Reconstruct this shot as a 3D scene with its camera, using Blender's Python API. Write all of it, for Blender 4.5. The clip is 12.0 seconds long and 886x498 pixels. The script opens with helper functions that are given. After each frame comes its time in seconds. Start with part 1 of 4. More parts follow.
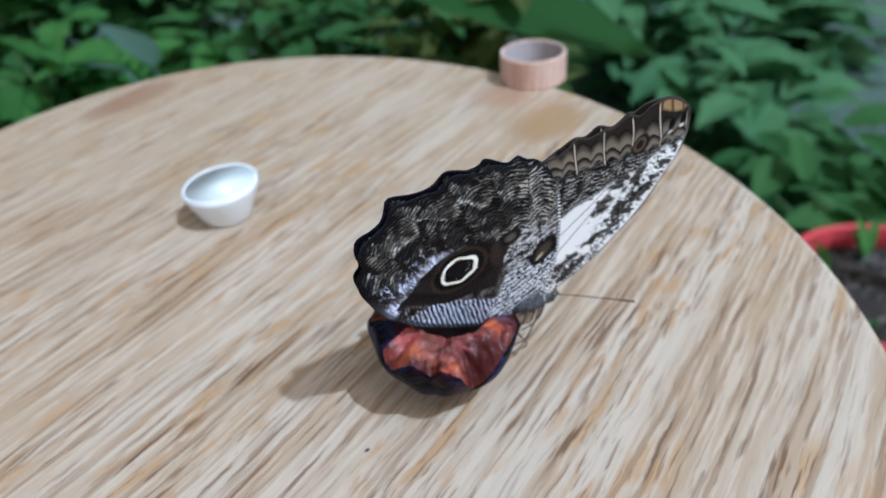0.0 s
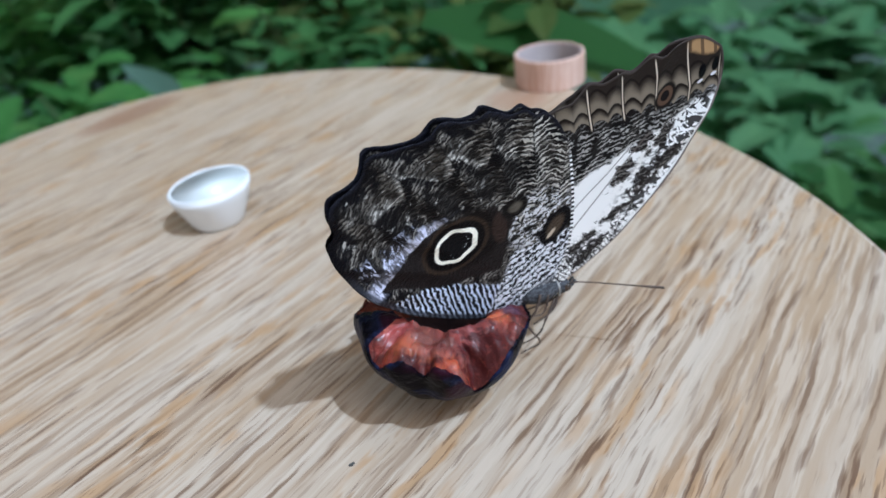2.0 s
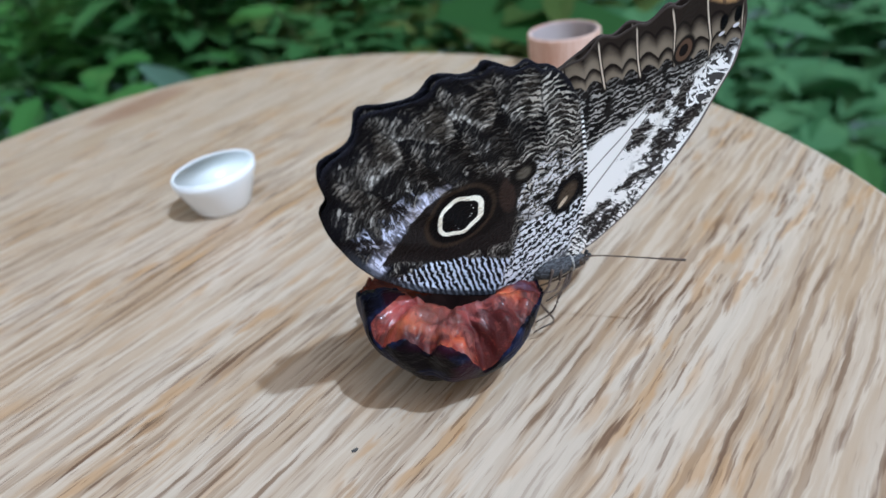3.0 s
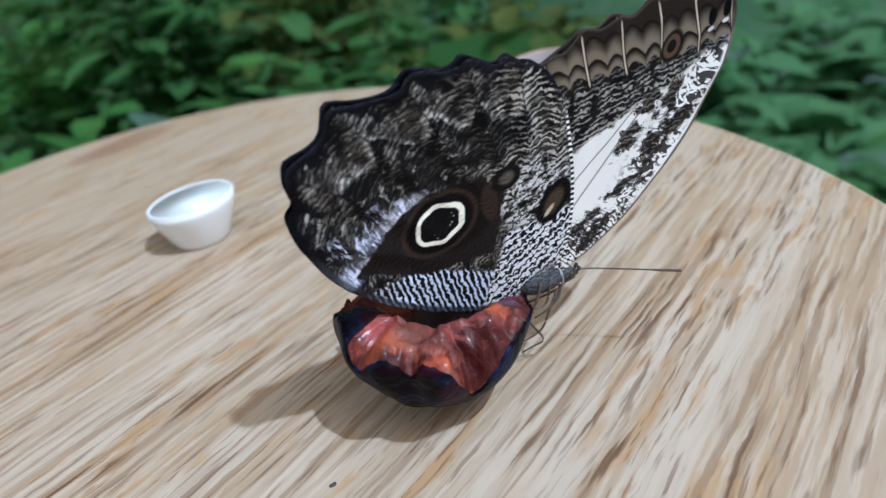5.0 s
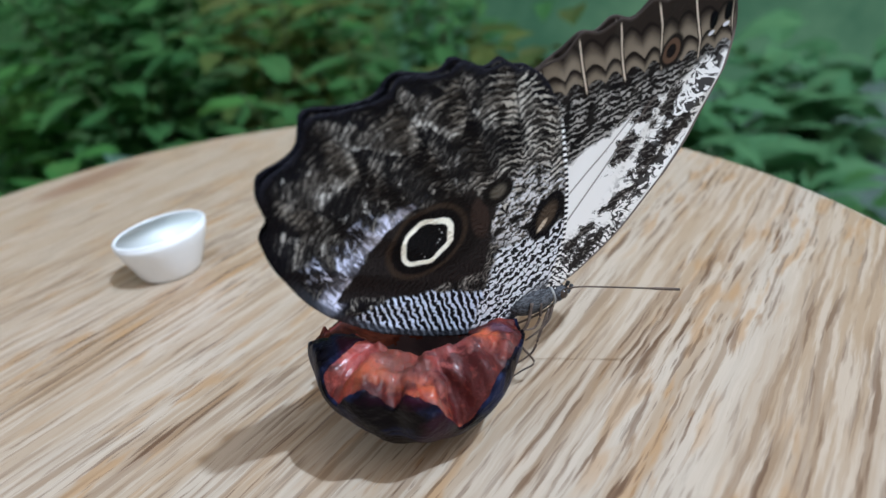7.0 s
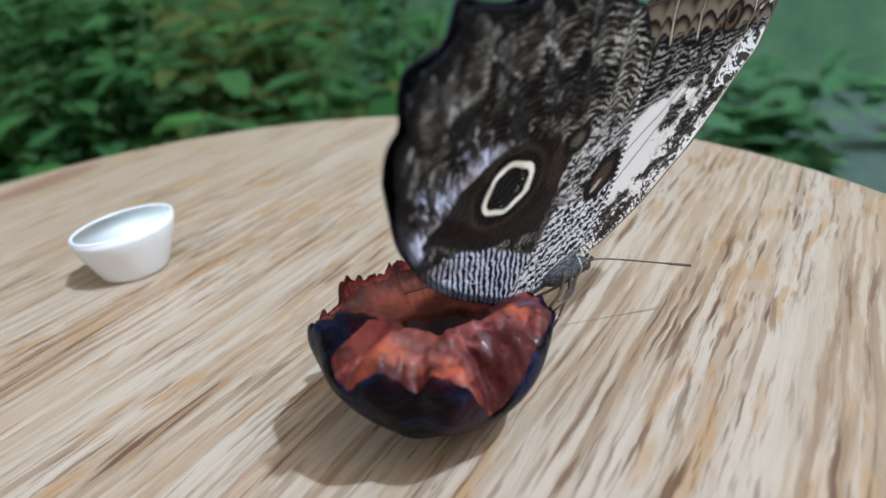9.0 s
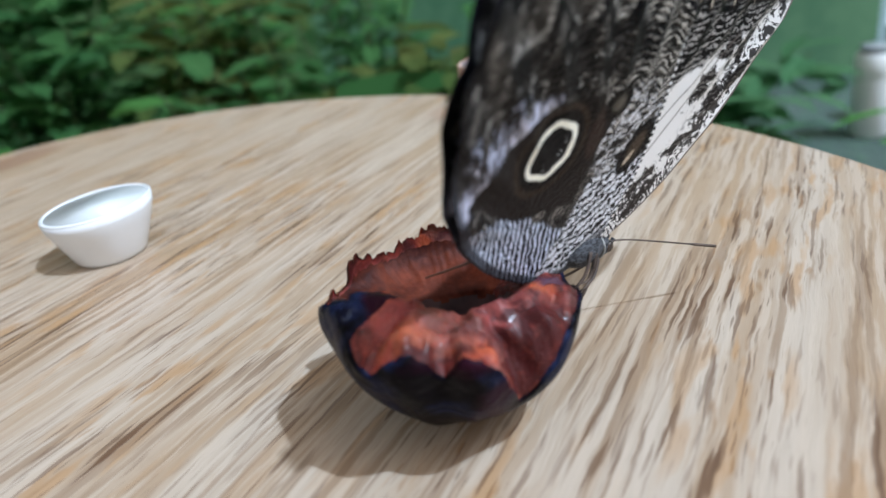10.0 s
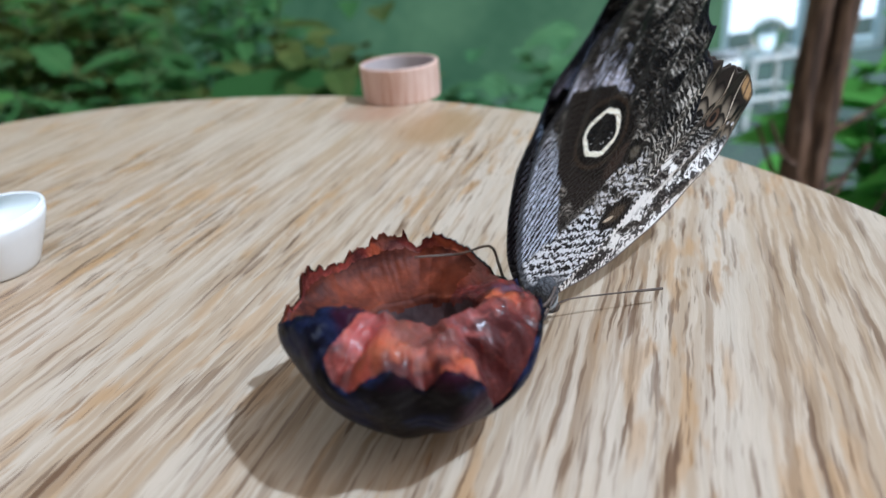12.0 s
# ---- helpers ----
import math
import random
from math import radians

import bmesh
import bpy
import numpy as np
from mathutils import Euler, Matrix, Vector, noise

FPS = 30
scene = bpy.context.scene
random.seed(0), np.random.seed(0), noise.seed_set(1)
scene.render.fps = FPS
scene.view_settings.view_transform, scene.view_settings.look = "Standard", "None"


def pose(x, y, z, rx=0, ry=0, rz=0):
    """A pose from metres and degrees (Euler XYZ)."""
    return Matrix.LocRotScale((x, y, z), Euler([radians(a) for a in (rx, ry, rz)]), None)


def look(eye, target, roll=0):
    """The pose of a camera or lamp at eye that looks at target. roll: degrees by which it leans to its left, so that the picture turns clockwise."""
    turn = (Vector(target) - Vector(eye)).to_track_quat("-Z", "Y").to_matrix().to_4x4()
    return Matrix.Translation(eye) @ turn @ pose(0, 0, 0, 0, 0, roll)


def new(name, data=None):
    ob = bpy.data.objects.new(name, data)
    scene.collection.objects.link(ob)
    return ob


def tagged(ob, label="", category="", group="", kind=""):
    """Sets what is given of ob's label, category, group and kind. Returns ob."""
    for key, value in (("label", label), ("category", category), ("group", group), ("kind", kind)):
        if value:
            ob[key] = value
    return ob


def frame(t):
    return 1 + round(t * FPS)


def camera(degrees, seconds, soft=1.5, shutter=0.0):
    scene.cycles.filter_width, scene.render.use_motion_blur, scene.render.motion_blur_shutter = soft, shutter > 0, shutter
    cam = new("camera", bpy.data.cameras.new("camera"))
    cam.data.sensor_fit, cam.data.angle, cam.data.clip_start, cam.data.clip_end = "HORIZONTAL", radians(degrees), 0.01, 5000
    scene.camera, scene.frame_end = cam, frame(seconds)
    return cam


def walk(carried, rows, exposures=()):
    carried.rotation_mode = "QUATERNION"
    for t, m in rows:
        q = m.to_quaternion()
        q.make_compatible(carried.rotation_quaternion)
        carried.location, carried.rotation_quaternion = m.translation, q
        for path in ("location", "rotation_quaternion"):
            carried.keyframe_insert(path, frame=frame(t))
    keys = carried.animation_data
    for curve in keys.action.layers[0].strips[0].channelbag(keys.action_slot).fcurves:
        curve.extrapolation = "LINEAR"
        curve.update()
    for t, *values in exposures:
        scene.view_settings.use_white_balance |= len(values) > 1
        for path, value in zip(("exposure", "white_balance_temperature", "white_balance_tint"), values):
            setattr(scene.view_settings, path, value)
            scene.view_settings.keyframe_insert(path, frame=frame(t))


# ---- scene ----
cam = camera(63.3, 12.0)
PATH = [
    (0, (0.027, -0.169, 0.924), (-0.157, 1.451, -0.235), -5.5),
    (0.5, (0.029, -0.162, 0.915), (-0.197, 1.463, -0.228), -6.6),
    (1, (0.027, -0.16, 0.907), (-0.185, 1.488, -0.206), -6.4),
    (1.5, (0.031, -0.154, 0.897), (-0.215, 1.5, -0.199), -7.4),
    (2, (0.032, -0.154, 0.891), (-0.225, 1.532, -0.153), -7.4),
    (2.5, (0.034, -0.151, 0.885), (-0.272, 1.522, -0.167), -8.9),
    (4.5, (0.034, -0.144, 0.869), (-0.266, 1.589, -0.083), -9.8),
    (5, (0.035, -0.142, 0.867), (-0.258, 1.603, -0.066), -10.1),
    (5.5, (0.032, -0.138, 0.863), (-0.26, 1.615, -0.054), -10.2),
    (6, (0.029, -0.136, 0.863), (-0.235, 1.636, -0.025), -9.2),
    (6.5, (0.03, -0.136, 0.861), (-0.214, 1.649, -0.007), -9.2),
    (6.7, (0.032, -0.135, 0.859), (-0.204, 1.658, 0.005), -9.6),
    (8.5, (0.025, -0.128, 0.849), (-0.142, 1.701, 0.057), -8.4),
    (9, (0.017, -0.121, 0.841), (-0.089, 1.711, 0.045), -9.1),
    (9.5, (0.013, -0.118, 0.84), (-0.056, 1.702, 0.013), -9.1),
    (10, (0.006, -0.114, 0.837), (-0.002, 1.701, -0.004), -8.2),
    (10.5, (-0.001, -0.11, 0.836), (0.025, 1.686, -0.044), -7.8),
    (11, (-0.004, -0.108, 0.836), (0.093, 1.687, -0.041), -7.1),
    (11.5, (-0.006, -0.11, 0.837), (0.238, 1.675, -0.033), -5.6),
    (12, (-0.009, -0.11, 0.84), (0.323, 1.654, -0.04), -4.9),
]
walk(cam, [(t, look(eye, target, roll)) for t, eye, target, roll in PATH], [(0, 0.38, 5200, 8.4), (6.5, 0.38, 5380, 8.4), (9.0, 0.44, 5480, 9.2), (12, 0.46, 5370, 8.6)])

cam.data.dof.use_dof = True
cam.data.dof.focus_distance = 0.166
cam.data.dof.aperture_fstop = 13.0

# ---- world and light ----
TABLE_Z = 0.75
world = bpy.data.worlds.new("overcast_sky")
scene.world = world
world.use_nodes = True
wt = world.node_tree
sky = wt.nodes.new("ShaderNodeTexSky")
sky.sky_type = "NISHITA"
sky.sun_disc = False
sky.sun_elevation = radians(56)
sky.sun_rotation = radians(128)
sky.air_density = 1.6
sky.dust_density = 4.0
cloud = wt.nodes.new("ShaderNodeHueSaturation")
cloud.inputs["Saturation"].default_value = 0.12
warm = wt.nodes.new("ShaderNodeMix")
warm.data_type, warm.blend_type = "RGBA", "MULTIPLY"
warm.inputs[0].default_value = 1.0
warm.inputs[7].default_value = (1.17, 1.0, 0.83, 1)
wt.links.new(sky.outputs["Color"], cloud.inputs["Color"])
wt.links.new(cloud.outputs["Color"], warm.inputs[6])
wt.links.new(warm.outputs[2], wt.nodes["Background"].inputs["Color"])
wt.nodes["Background"].inputs["Strength"].default_value = 0.085

sun_data = bpy.data.lights.new("sun", "SUN")
sun_data.energy = 2.45
sun_data.angle = radians(1.8)
sun_data.color = (0.885, 0.99, 1.075)
sun = new("sun", sun_data)
sun.matrix_world = look((0.56, -0.30, 1.0), (0, 0, 0))


# ---- node building ----
class Node:
    """A socket with arithmetic, for writing materials as formulas."""

    def __init__(self, tree, socket):
        self.tree, self.socket = tree, socket

    def op(self, kind, other=None, third=None):
        n = self.tree.nodes.new("ShaderNodeMath")
        n.operation = kind
        for k, v in enumerate((self, other, third)):
            if v is None:
                continue
            if isinstance(v, Node):
                self.tree.links.new(v.socket, n.inputs[k])
            else:
                n.inputs[k].default_value = v
        return Node(self.tree, n.outputs[0])

    def __add__(self, o): return self.op("ADD", o)
    def __radd__(self, o): return self.op("ADD", o)
    def __sub__(self, o): return self.op("SUBTRACT", o)
    def __rsub__(self, o): return (self * -1.0) + o
    def __mul__(self, o): return self.op("MULTIPLY", o)
    def __rmul__(self, o): return self.op("MULTIPLY", o)
    def __truediv__(self, o): return self.op("DIVIDE", o)
    def sin(self): return self.op("SINE")
    def sqrt(self): return self.op("SQRT")
    def abs(self): return self.op("ABSOLUTE")
    def max(self, o): return self.op("MAXIMUM", o)
    def min(self, o): return self.op("MINIMUM", o)
    def power(self, o): return self.op("POWER", o)

    def step(self, a, b):
        """0 below a and 1 above b, smooth between (a > b turns it round)."""
        n = self.tree.nodes.new("ShaderNodeMapRange")
        n.interpolation_type = "SMOOTHSTEP"
        lo, hi, flip = (a, b, False) if a < b else (b, a, True)
        n.inputs["From Min"].default_value, n.inputs["From Max"].default_value = lo, hi
        n.inputs["To Min"].default_value, n.inputs["To Max"].default_value = (1, 0) if flip else (0, 1)
        self.tree.links.new(self.socket, n.inputs["Value"])
        return Node(self.tree, n.outputs["Result"])


class Mat:
    """A node material with a Principled surface."""

    def __init__(self, name, rough=0.6, metal=0.0, spec=0.5):
        self.mat = bpy.data.materials.new(name)
        self.mat.use_nodes = True
        self.tree = self.mat.node_tree
        self.bsdf = self.tree.nodes["Principled BSDF"]
        self.bsdf.inputs["Roughness"].default_value = rough
        self.bsdf.inputs["Metallic"].default_value = metal
        self.bsdf.inputs["Specular IOR Level"].default_value = spec

    def coords(self):
        n = self.tree.nodes.new("ShaderNodeTexCoord")
        return n.outputs["Object"]

    def split(self, vec):
        n = self.tree.nodes.new("ShaderNodeSeparateXYZ")
        self.tree.links.new(vec, n.inputs[0])
        return [Node(self.tree, o) for o in n.outputs]

    def join(self, x, y, z):
        n = self.tree.nodes.new("ShaderNodeCombineXYZ")
        for k, v in enumerate((x, y, z)):
            if isinstance(v, Node):
                self.tree.links.new(v.socket, n.inputs[k])
            else:
                n.inputs[k].default_value = v
        return n.outputs[0]

    def noise(self, vec, scale, detail=3.0, rough=0.5, distort=0.0):
        n = self.tree.nodes.new("ShaderNodeTexNoise")
        n.inputs["Scale"].default_value = scale
        n.inputs["Detail"].default_value = detail
        n.inputs["Roughness"].default_value = rough
        n.inputs["Distortion"].default_value = distort
        self.tree.links.new(vec, n.inputs["Vector"])
        return Node(self.tree, n.outputs["Fac"])

    def cells(self, vec, scale):
        n = self.tree.nodes.new("ShaderNodeTexVoronoi")
        n.inputs["Scale"].default_value = scale
        self.tree.links.new(vec, n.inputs["Vector"])
        return Node(self.tree, n.outputs["Distance"])

    def each(self):
        n = self.tree.nodes.new("ShaderNodeObjectInfo")
        return Node(self.tree, n.outputs["Random"])

    def island(self):
        n = self.tree.nodes.new("ShaderNodeNewGeometry")
        return Node(self.tree, n.outputs["Random Per Island"])

    def mix(self, fac, a, b):
        n = self.tree.nodes.new("ShaderNodeMix")
        n.data_type = "RGBA"
        n.clamp_factor = True
        for key, v in ((0, fac), (6, a), (7, b)):
            if isinstance(v, Node):
                self.tree.links.new(v.socket, n.inputs[key])
            elif isinstance(v, tuple):
                n.inputs[key].default_value = (*v[:3], 1)
            elif isinstance(v, (int, float)):
                n.inputs[key].default_value = v
            else:
                self.tree.links.new(v, n.inputs[key])
        return n.outputs[2]

    def put(self, key, v):
        if isinstance(v, Node):
            v = v.socket
        if isinstance(v, (int, float)):
            self.bsdf.inputs[key].default_value = v
        elif isinstance(v, tuple):
            self.bsdf.inputs[key].default_value = (*v, 1)
        else:
            self.tree.links.new(v, self.bsdf.inputs[key])
        return self

    def bump(self, height, strength, distance):
        n = self.tree.nodes.new("ShaderNodeBump")
        n.inputs["Strength"].default_value = strength
        n.inputs["Distance"].default_value = distance
        self.tree.links.new(height.socket, n.inputs["Height"])
        self.tree.links.new(n.outputs[0], self.bsdf.inputs["Normal"])
        return self


# ---- materials ----
def ellipse(x, z, cx, cz, rx, rz, turn=0.0):
    """Distance from the centre of an ellipse, 1 on its outline."""
    c, s = math.cos(radians(turn)), math.sin(radians(turn))
    u = ((x - cx) * c + (z - cz) * s) / rx
    v = ((z - cz) * c - (x - cx) * s) / rz
    return (u * u + v * v).sqrt()


def wood_material(name, light, mid, dark, turn, patches=()):
    """Pale oak veneer, its grain along the direction turn (degrees)."""
    M = Mat(name, 0.42)
    x, y, z = M.split(M.coords())
    c, s = math.cos(radians(turn)), math.sin(radians(turn))
    along, across = x * c + y * s, y * c - x * s
    wob = M.noise(M.join(along * 5.0, across * 9.0, 0.0), 1.0, 2.0)
    fine_wob = M.noise(M.join(along * 45.0, across * 70.0, 1.0), 1.0, 2.0)
    jag = M.noise(M.join(along * 210.0, across * 330.0, 6.0), 1.0, 2.0)
    across = across + (wob - 0.5) * 0.009 + (fine_wob - 0.5) * 0.0020 + (jag - 0.5) * 0.0007
    band = M.noise(M.join(along * 3.5, across * 85.0, z), 1.0, 3.0, 0.55)
    long_vein = M.noise(M.join(along * 12.0, across * 300.0, z + 2.0), 1.0, 3.0, 0.55)
    dash = M.noise(M.join(along * 38.0, across * 560.0, z + 7.0), 1.0, 2.0, 0.5)
    tick = M.noise(M.join(along * 80.0, across * 1100.0, z + 4.0), 1.0, 2.0, 0.5)
    fibre = M.noise(M.join(along * 24.0, across * 420.0, z + 11.0), 1.0, 3.0, 0.6)
    pores = M.noise(M.join(along * 75.0, across * 900.0, z), 1.0, 2.0, 0.55)
    gate = M.noise(M.join(along * 10.0, across * 34.0, 9.0), 1.0, 2.0)
    blot = M.noise(M.join(along * 40.0, across * 190.0, 3.0), 1.0, 3.0)
    col = M.mix(band.step(0.43, 0.64) * 0.80, light, mid)
    wide = M.noise(M.join(along * 2.4, across * 36.0, z + 5.0), 1.0, 2.0, 0.5)
    col = M.mix(wide.step(0.48, 0.62) * 0.42, col, (mid[0] * 0.98, mid[1] * 0.92, mid[2] * 0.80))
    # shade towards one side, put into the colour as a browner tone
    side_shade = (across + (gate - 0.5) * 0.05).step(-0.11, 0.12)
    col = M.mix(side_shade * 0.40, col, (mid[0] * 0.96, mid[1] * 0.92, mid[2] * 0.88))
    col = M.mix(fibre.step(0.54, 0.40) * 0.6, col, tuple(min(1.0, v * 1.12) for v in light))
    col = M.mix(fibre.step(0.55, 0.72) * 0.45, col, mid)
    col = M.mix(blot.step(0.51, 0.64) * gate.step(0.40, 0.56) * 0.7, col, (mid[0] * 1.08, mid[1] * 0.88, mid[2] * 0.60))
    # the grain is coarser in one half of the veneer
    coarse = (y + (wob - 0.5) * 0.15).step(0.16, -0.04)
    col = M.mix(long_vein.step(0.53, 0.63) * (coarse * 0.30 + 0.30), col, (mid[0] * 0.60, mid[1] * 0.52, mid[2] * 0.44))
    col = M.mix(dash.step(0.57, 0.66) * (0.10 + coarse * 0.20 + gate.step(0.38, 0.60) * 0.4 + long_vein.step(0.48, 0.60) * 0.35), col, dark)
    col = M.mix(tick.step(0.61, 0.70) * gate.step(0.40, 0.60) * 0.6, col, tuple(v * 0.8 for v in dark))
    col = M.mix(pores.step(0.64, 0.72) * 0.22, col, dark)
    fleck = M.noise(M.join(along * 60.0, across * 330.0, z + 15.0), 1.0, 2.0, 0.5)
    col = M.mix(fleck.step(0.64, 0.72) * gate.step(0.44, 0.56) * 0.65, col, (mid[0] * 0.72, mid[1] * 0.55, mid[2] * 0.36))
    for sx, sy, radius, squeeze, amount, tint in patches:
        a, b = (x - sx) * c + (y - sy) * s, ((y - sy) * c - (x - sx) * s) * squeeze
        spot = (a * a + b * b).sqrt() * 1000.0 + (gate - 0.5) * 20.0 + (blot - 0.5) * 16.0 + (dash - 0.5) * 10.0
        col = M.mix(spot.step(radius * 1.15, radius * 0.55) * amount, col, tint)
    M.put("Base Color", col)
    M.put("Roughness", 0.27 + pores * 0.2)
    M.bump(pores * -1.0, 0.25, 0.0006)
    return M.mat


# brown patches on the top: centre from the table middle, radius in millimetres, squeeze across the grain, strength and
# tint
TOP_PATCHES = ((0.1310, 0.1270, 30.0, 1.7, 0.85, (0.290, 0.180, 0.085)), (0.1060, 0.1640, 18.0, 1.0, 0.6, (0.310, 0.170, 0.105)), (-0.1330, 0.1880, 40.0, 2.6, 0.75, (0.235, 0.125, 0.072)))
OAK = wood_material("oak", (0.440, 0.370, 0.292), (0.338, 0.244, 0.156), (0.120, 0.066, 0.035), 60, TOP_PATCHES)


def plain_material(name, a, b, scale, rough=0.5, bump=0.2, depth=0.001, spec=0.5, sss=0.0):
    M = Mat(name, rough, spec=spec)
    vec = M.coords()
    n1, n2 = M.noise(vec, scale, 4.0), M.noise(vec, scale * 7.0, 3.0)
    M.put("Base Color", M.mix(n1.step(0.3, 0.7) * 0.8 + n2.step(0.4, 0.7) * 0.2, a, b))
    M.bump(n2, bump, depth)
    if sss:
        M.put("Subsurface Weight", sss)
        M.bsdf.inputs["Subsurface Radius"].default_value = (0.004, 0.002, 0.001)
    return M.mat


CERAMIC = plain_material("white_ceramic", (0.73, 0.755, 0.775), (0.77, 0.79, 0.805), 60, 0.24, 0.03, 0.0003)
# inside of the cup, a darker blue-grey than its wall
CUP_INSIDE = plain_material("cup_inside", (0.60, 0.65, 0.66), (0.64, 0.685, 0.695), 60, 0.3, 0.03, 0.0003)
PAINT_WHITE = plain_material("white_paint", (0.78, 0.80, 0.80), (0.70, 0.73, 0.74), 6, 0.4, 0.1)
PAINT_GREY = plain_material("grey_paint", (0.20, 0.22, 0.23), (0.27, 0.29, 0.30), 6, 0.45, 0.1)
FRAME_PAINT = plain_material("pale_blue_frame", (0.42, 0.55, 0.58), (0.34, 0.46, 0.50), 8, 0.4, 0.1)
SOIL = plain_material("soil", (0.010, 0.008, 0.006), (0.045, 0.034, 0.026), 30, 0.95, 0.8, 0.01)
POT_RED = plain_material("red_glaze", (0.42, 0.03, 0.04), (0.55, 0.06, 0.07), 12, 0.35, 0.1)
IRON = plain_material("dark_iron", (0.03, 0.03, 0.03), (0.06, 0.055, 0.05), 30, 0.5, 0.2)


def tube_material():
    """Pinkish wood veneer of a short tube, its fibres upright."""
    M = Mat("tube_wood", 0.6)
    x, y, z = M.split(M.coords())
    fib = M.noise(M.join(x * 700.0, y * 700.0, z * 25.0), 1.0, 3.0, 0.6)
    tone = M.noise(M.coords(), 60.0, 3.0)
    col = M.mix(fib.step(0.38, 0.62), (0.50, 0.30, 0.22), (0.66, 0.49, 0.41))
    col = M.mix(tone.step(0.45, 0.7) * 0.4, col, (0.50, 0.31, 0.25))
    M.put("Base Color", col)
    M.bump(fib, 0.3, 0.0004)
    return M.mat


TUBE = tube_material()
TUBE_INSIDE = plain_material("tube_lining", (0.38, 0.33, 0.34), (0.46, 0.41, 0.41), 80, 0.65, 0.2, 0.0003)


def skin_material():
    """Dark plum skin: purple black with a blue bloom, reddish where it is thin."""
    M = Mat("plum_skin", 0.4, spec=0.06)
    vec = M.coords()
    bloom, fine, red = M.noise(vec, 95.0, 4.0, 0.65, 0.6), M.noise(vec, 700.0, 3.0), M.noise(vec, 60.0, 3.0, 0.5, 0.8)
    col = M.mix(bloom.step(0.48, 0.68), (0.0022, 0.0016, 0.0032), (0.011, 0.015, 0.044))
    col = M.mix(red.step(0.52, 0.66) * 0.8, col, (0.026, 0.005, 0.013))
    col = M.mix(fine.step(0.60, 0.75) * bloom.step(0.4, 0.6) * 0.35, col, (0.06, 0.06, 0.10))
    M.put("Base Color", col)
    M.put("Roughness", 0.22 + bloom * 0.32)
    M.bump(fine * 0.6 + bloom * 3.0 + red * 3.0, 0.45, 0.0008)
    return M.mat


def flesh_material():
    """Wet, eaten plum flesh: dark red, with pink and orange lumps and dull mauve bruises."""
    M = Mat("plum_flesh", 0.3, spec=0.3)
    vec = M.coords()
    big, mid, fine = M.noise(vec, 75.0, 3.0, 0.55, 1.2), M.noise(vec, 190.0, 4.0, 0.6, 1.4), M.noise(vec, 900.0, 3.0, 0.6)
    bruise, hot = M.noise(vec, 48.0, 3.0, 0.5, 1.5), M.noise(vec, 58.0, 2.0, 0.5, 0.6)
    x, y, z = M.split(vec)
    fibres = M.noise(M.join(x * 520.0, y * 150.0, z * 520.0), 1.0, 3.0, 0.6, 0.8)
    col = M.mix(big.step(0.40, 0.62), (0.050, 0.005, 0.004), (0.17, 0.022, 0.015))
    col = M.mix(mid.step(0.46, 0.64) * big.step(0.40, 0.60) * 0.65, col, (0.33, 0.062, 0.044))
    col = M.mix(hot.step(0.52, 0.62) * mid.step(0.34, 0.54) * 0.6, col, (0.42, 0.095, 0.028))
    col = M.mix(bruise.step(0.50, 0.64) * 0.6, col, (0.17, 0.075, 0.065))
    for cx, cy, rx, ry, amount, tint in ((-10.0, -12.0, 6.0, 5.0, 0.5, (0.34, 0.070, 0.068)), (-8.0, -16.5, 5.0, 3.5, 0.45, (0.42, 0.105, 0.040)), (-18.5, -4.0, 4.0, 7.0, 0.85, (0.045, 0.010, 0.018)), (-3.0, -10.0, 4.0, 7.0, 0.7, (0.13, 0.040, 0.026)), (1.0, -12.0, 3.6, 7.0, 0.7, (0.14, 0.038, 0.028)),
                                         (8.5, -10.5, 5.0, 6.5, 0.6, (0.27, 0.075, 0.070)), (15.0, -3.0, 3.6, 4.5, 0.6, (0.52, 0.125, 0.040)), (18.0, 4.0, 3.5, 4.0, 0.8, (0.055, 0.022, 0.050)), (11.5, -15.0, 6.5, 7.5, 0.97, (0.050, 0.003, 0.003))):
        zone = ellipse(x * 1000.0, y * 1000.0, cx, cy, rx, ry) + (mid - 0.5) * 2.0
        col = M.mix(zone.step(1.05, 0.55) * amount, col, tint)
    col = M.mix(mid.step(0.42, 0.32) * 0.6, col, (0.050, 0.006, 0.008))
    col = M.mix(fine.step(0.62, 0.74) * 0.12, col, (0.48, 0.16, 0.12))
    col = M.mix(fibres.step(0.56, 0.70) * 0.18, col, (0.42, 0.10, 0.065))
    col = M.mix(fibres.step(0.44, 0.30) * 0.3, col, (0.075, 0.012, 0.012))
    M.put("Base Color", col)
    M.put("Roughness", 0.42 + fine * 0.30)
    M.put("Subsurface Weight", 0.45)
    M.bsdf.inputs["Subsurface Radius"].default_value = (0.004, 0.0010, 0.0006)
    M.put("Coat Weight", 0.14)
    M.put("Coat Roughness", 0.14)
    M.bump(mid * 1.6 + fine * 0.35 + fibres * 0.5, 0.5, 0.0008)
    return M.mat


SKIN, FLESH = skin_material(), flesh_material()
BACK_WALL = plain_material("thin_brown_flesh", (0.026, 0.006, 0.005), (0.20, 0.046, 0.020), 85, 0.6, 0.3, 0.0008, spec=0.15, sss=0.35)
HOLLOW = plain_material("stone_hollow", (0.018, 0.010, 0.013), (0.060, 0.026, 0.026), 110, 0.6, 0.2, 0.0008)


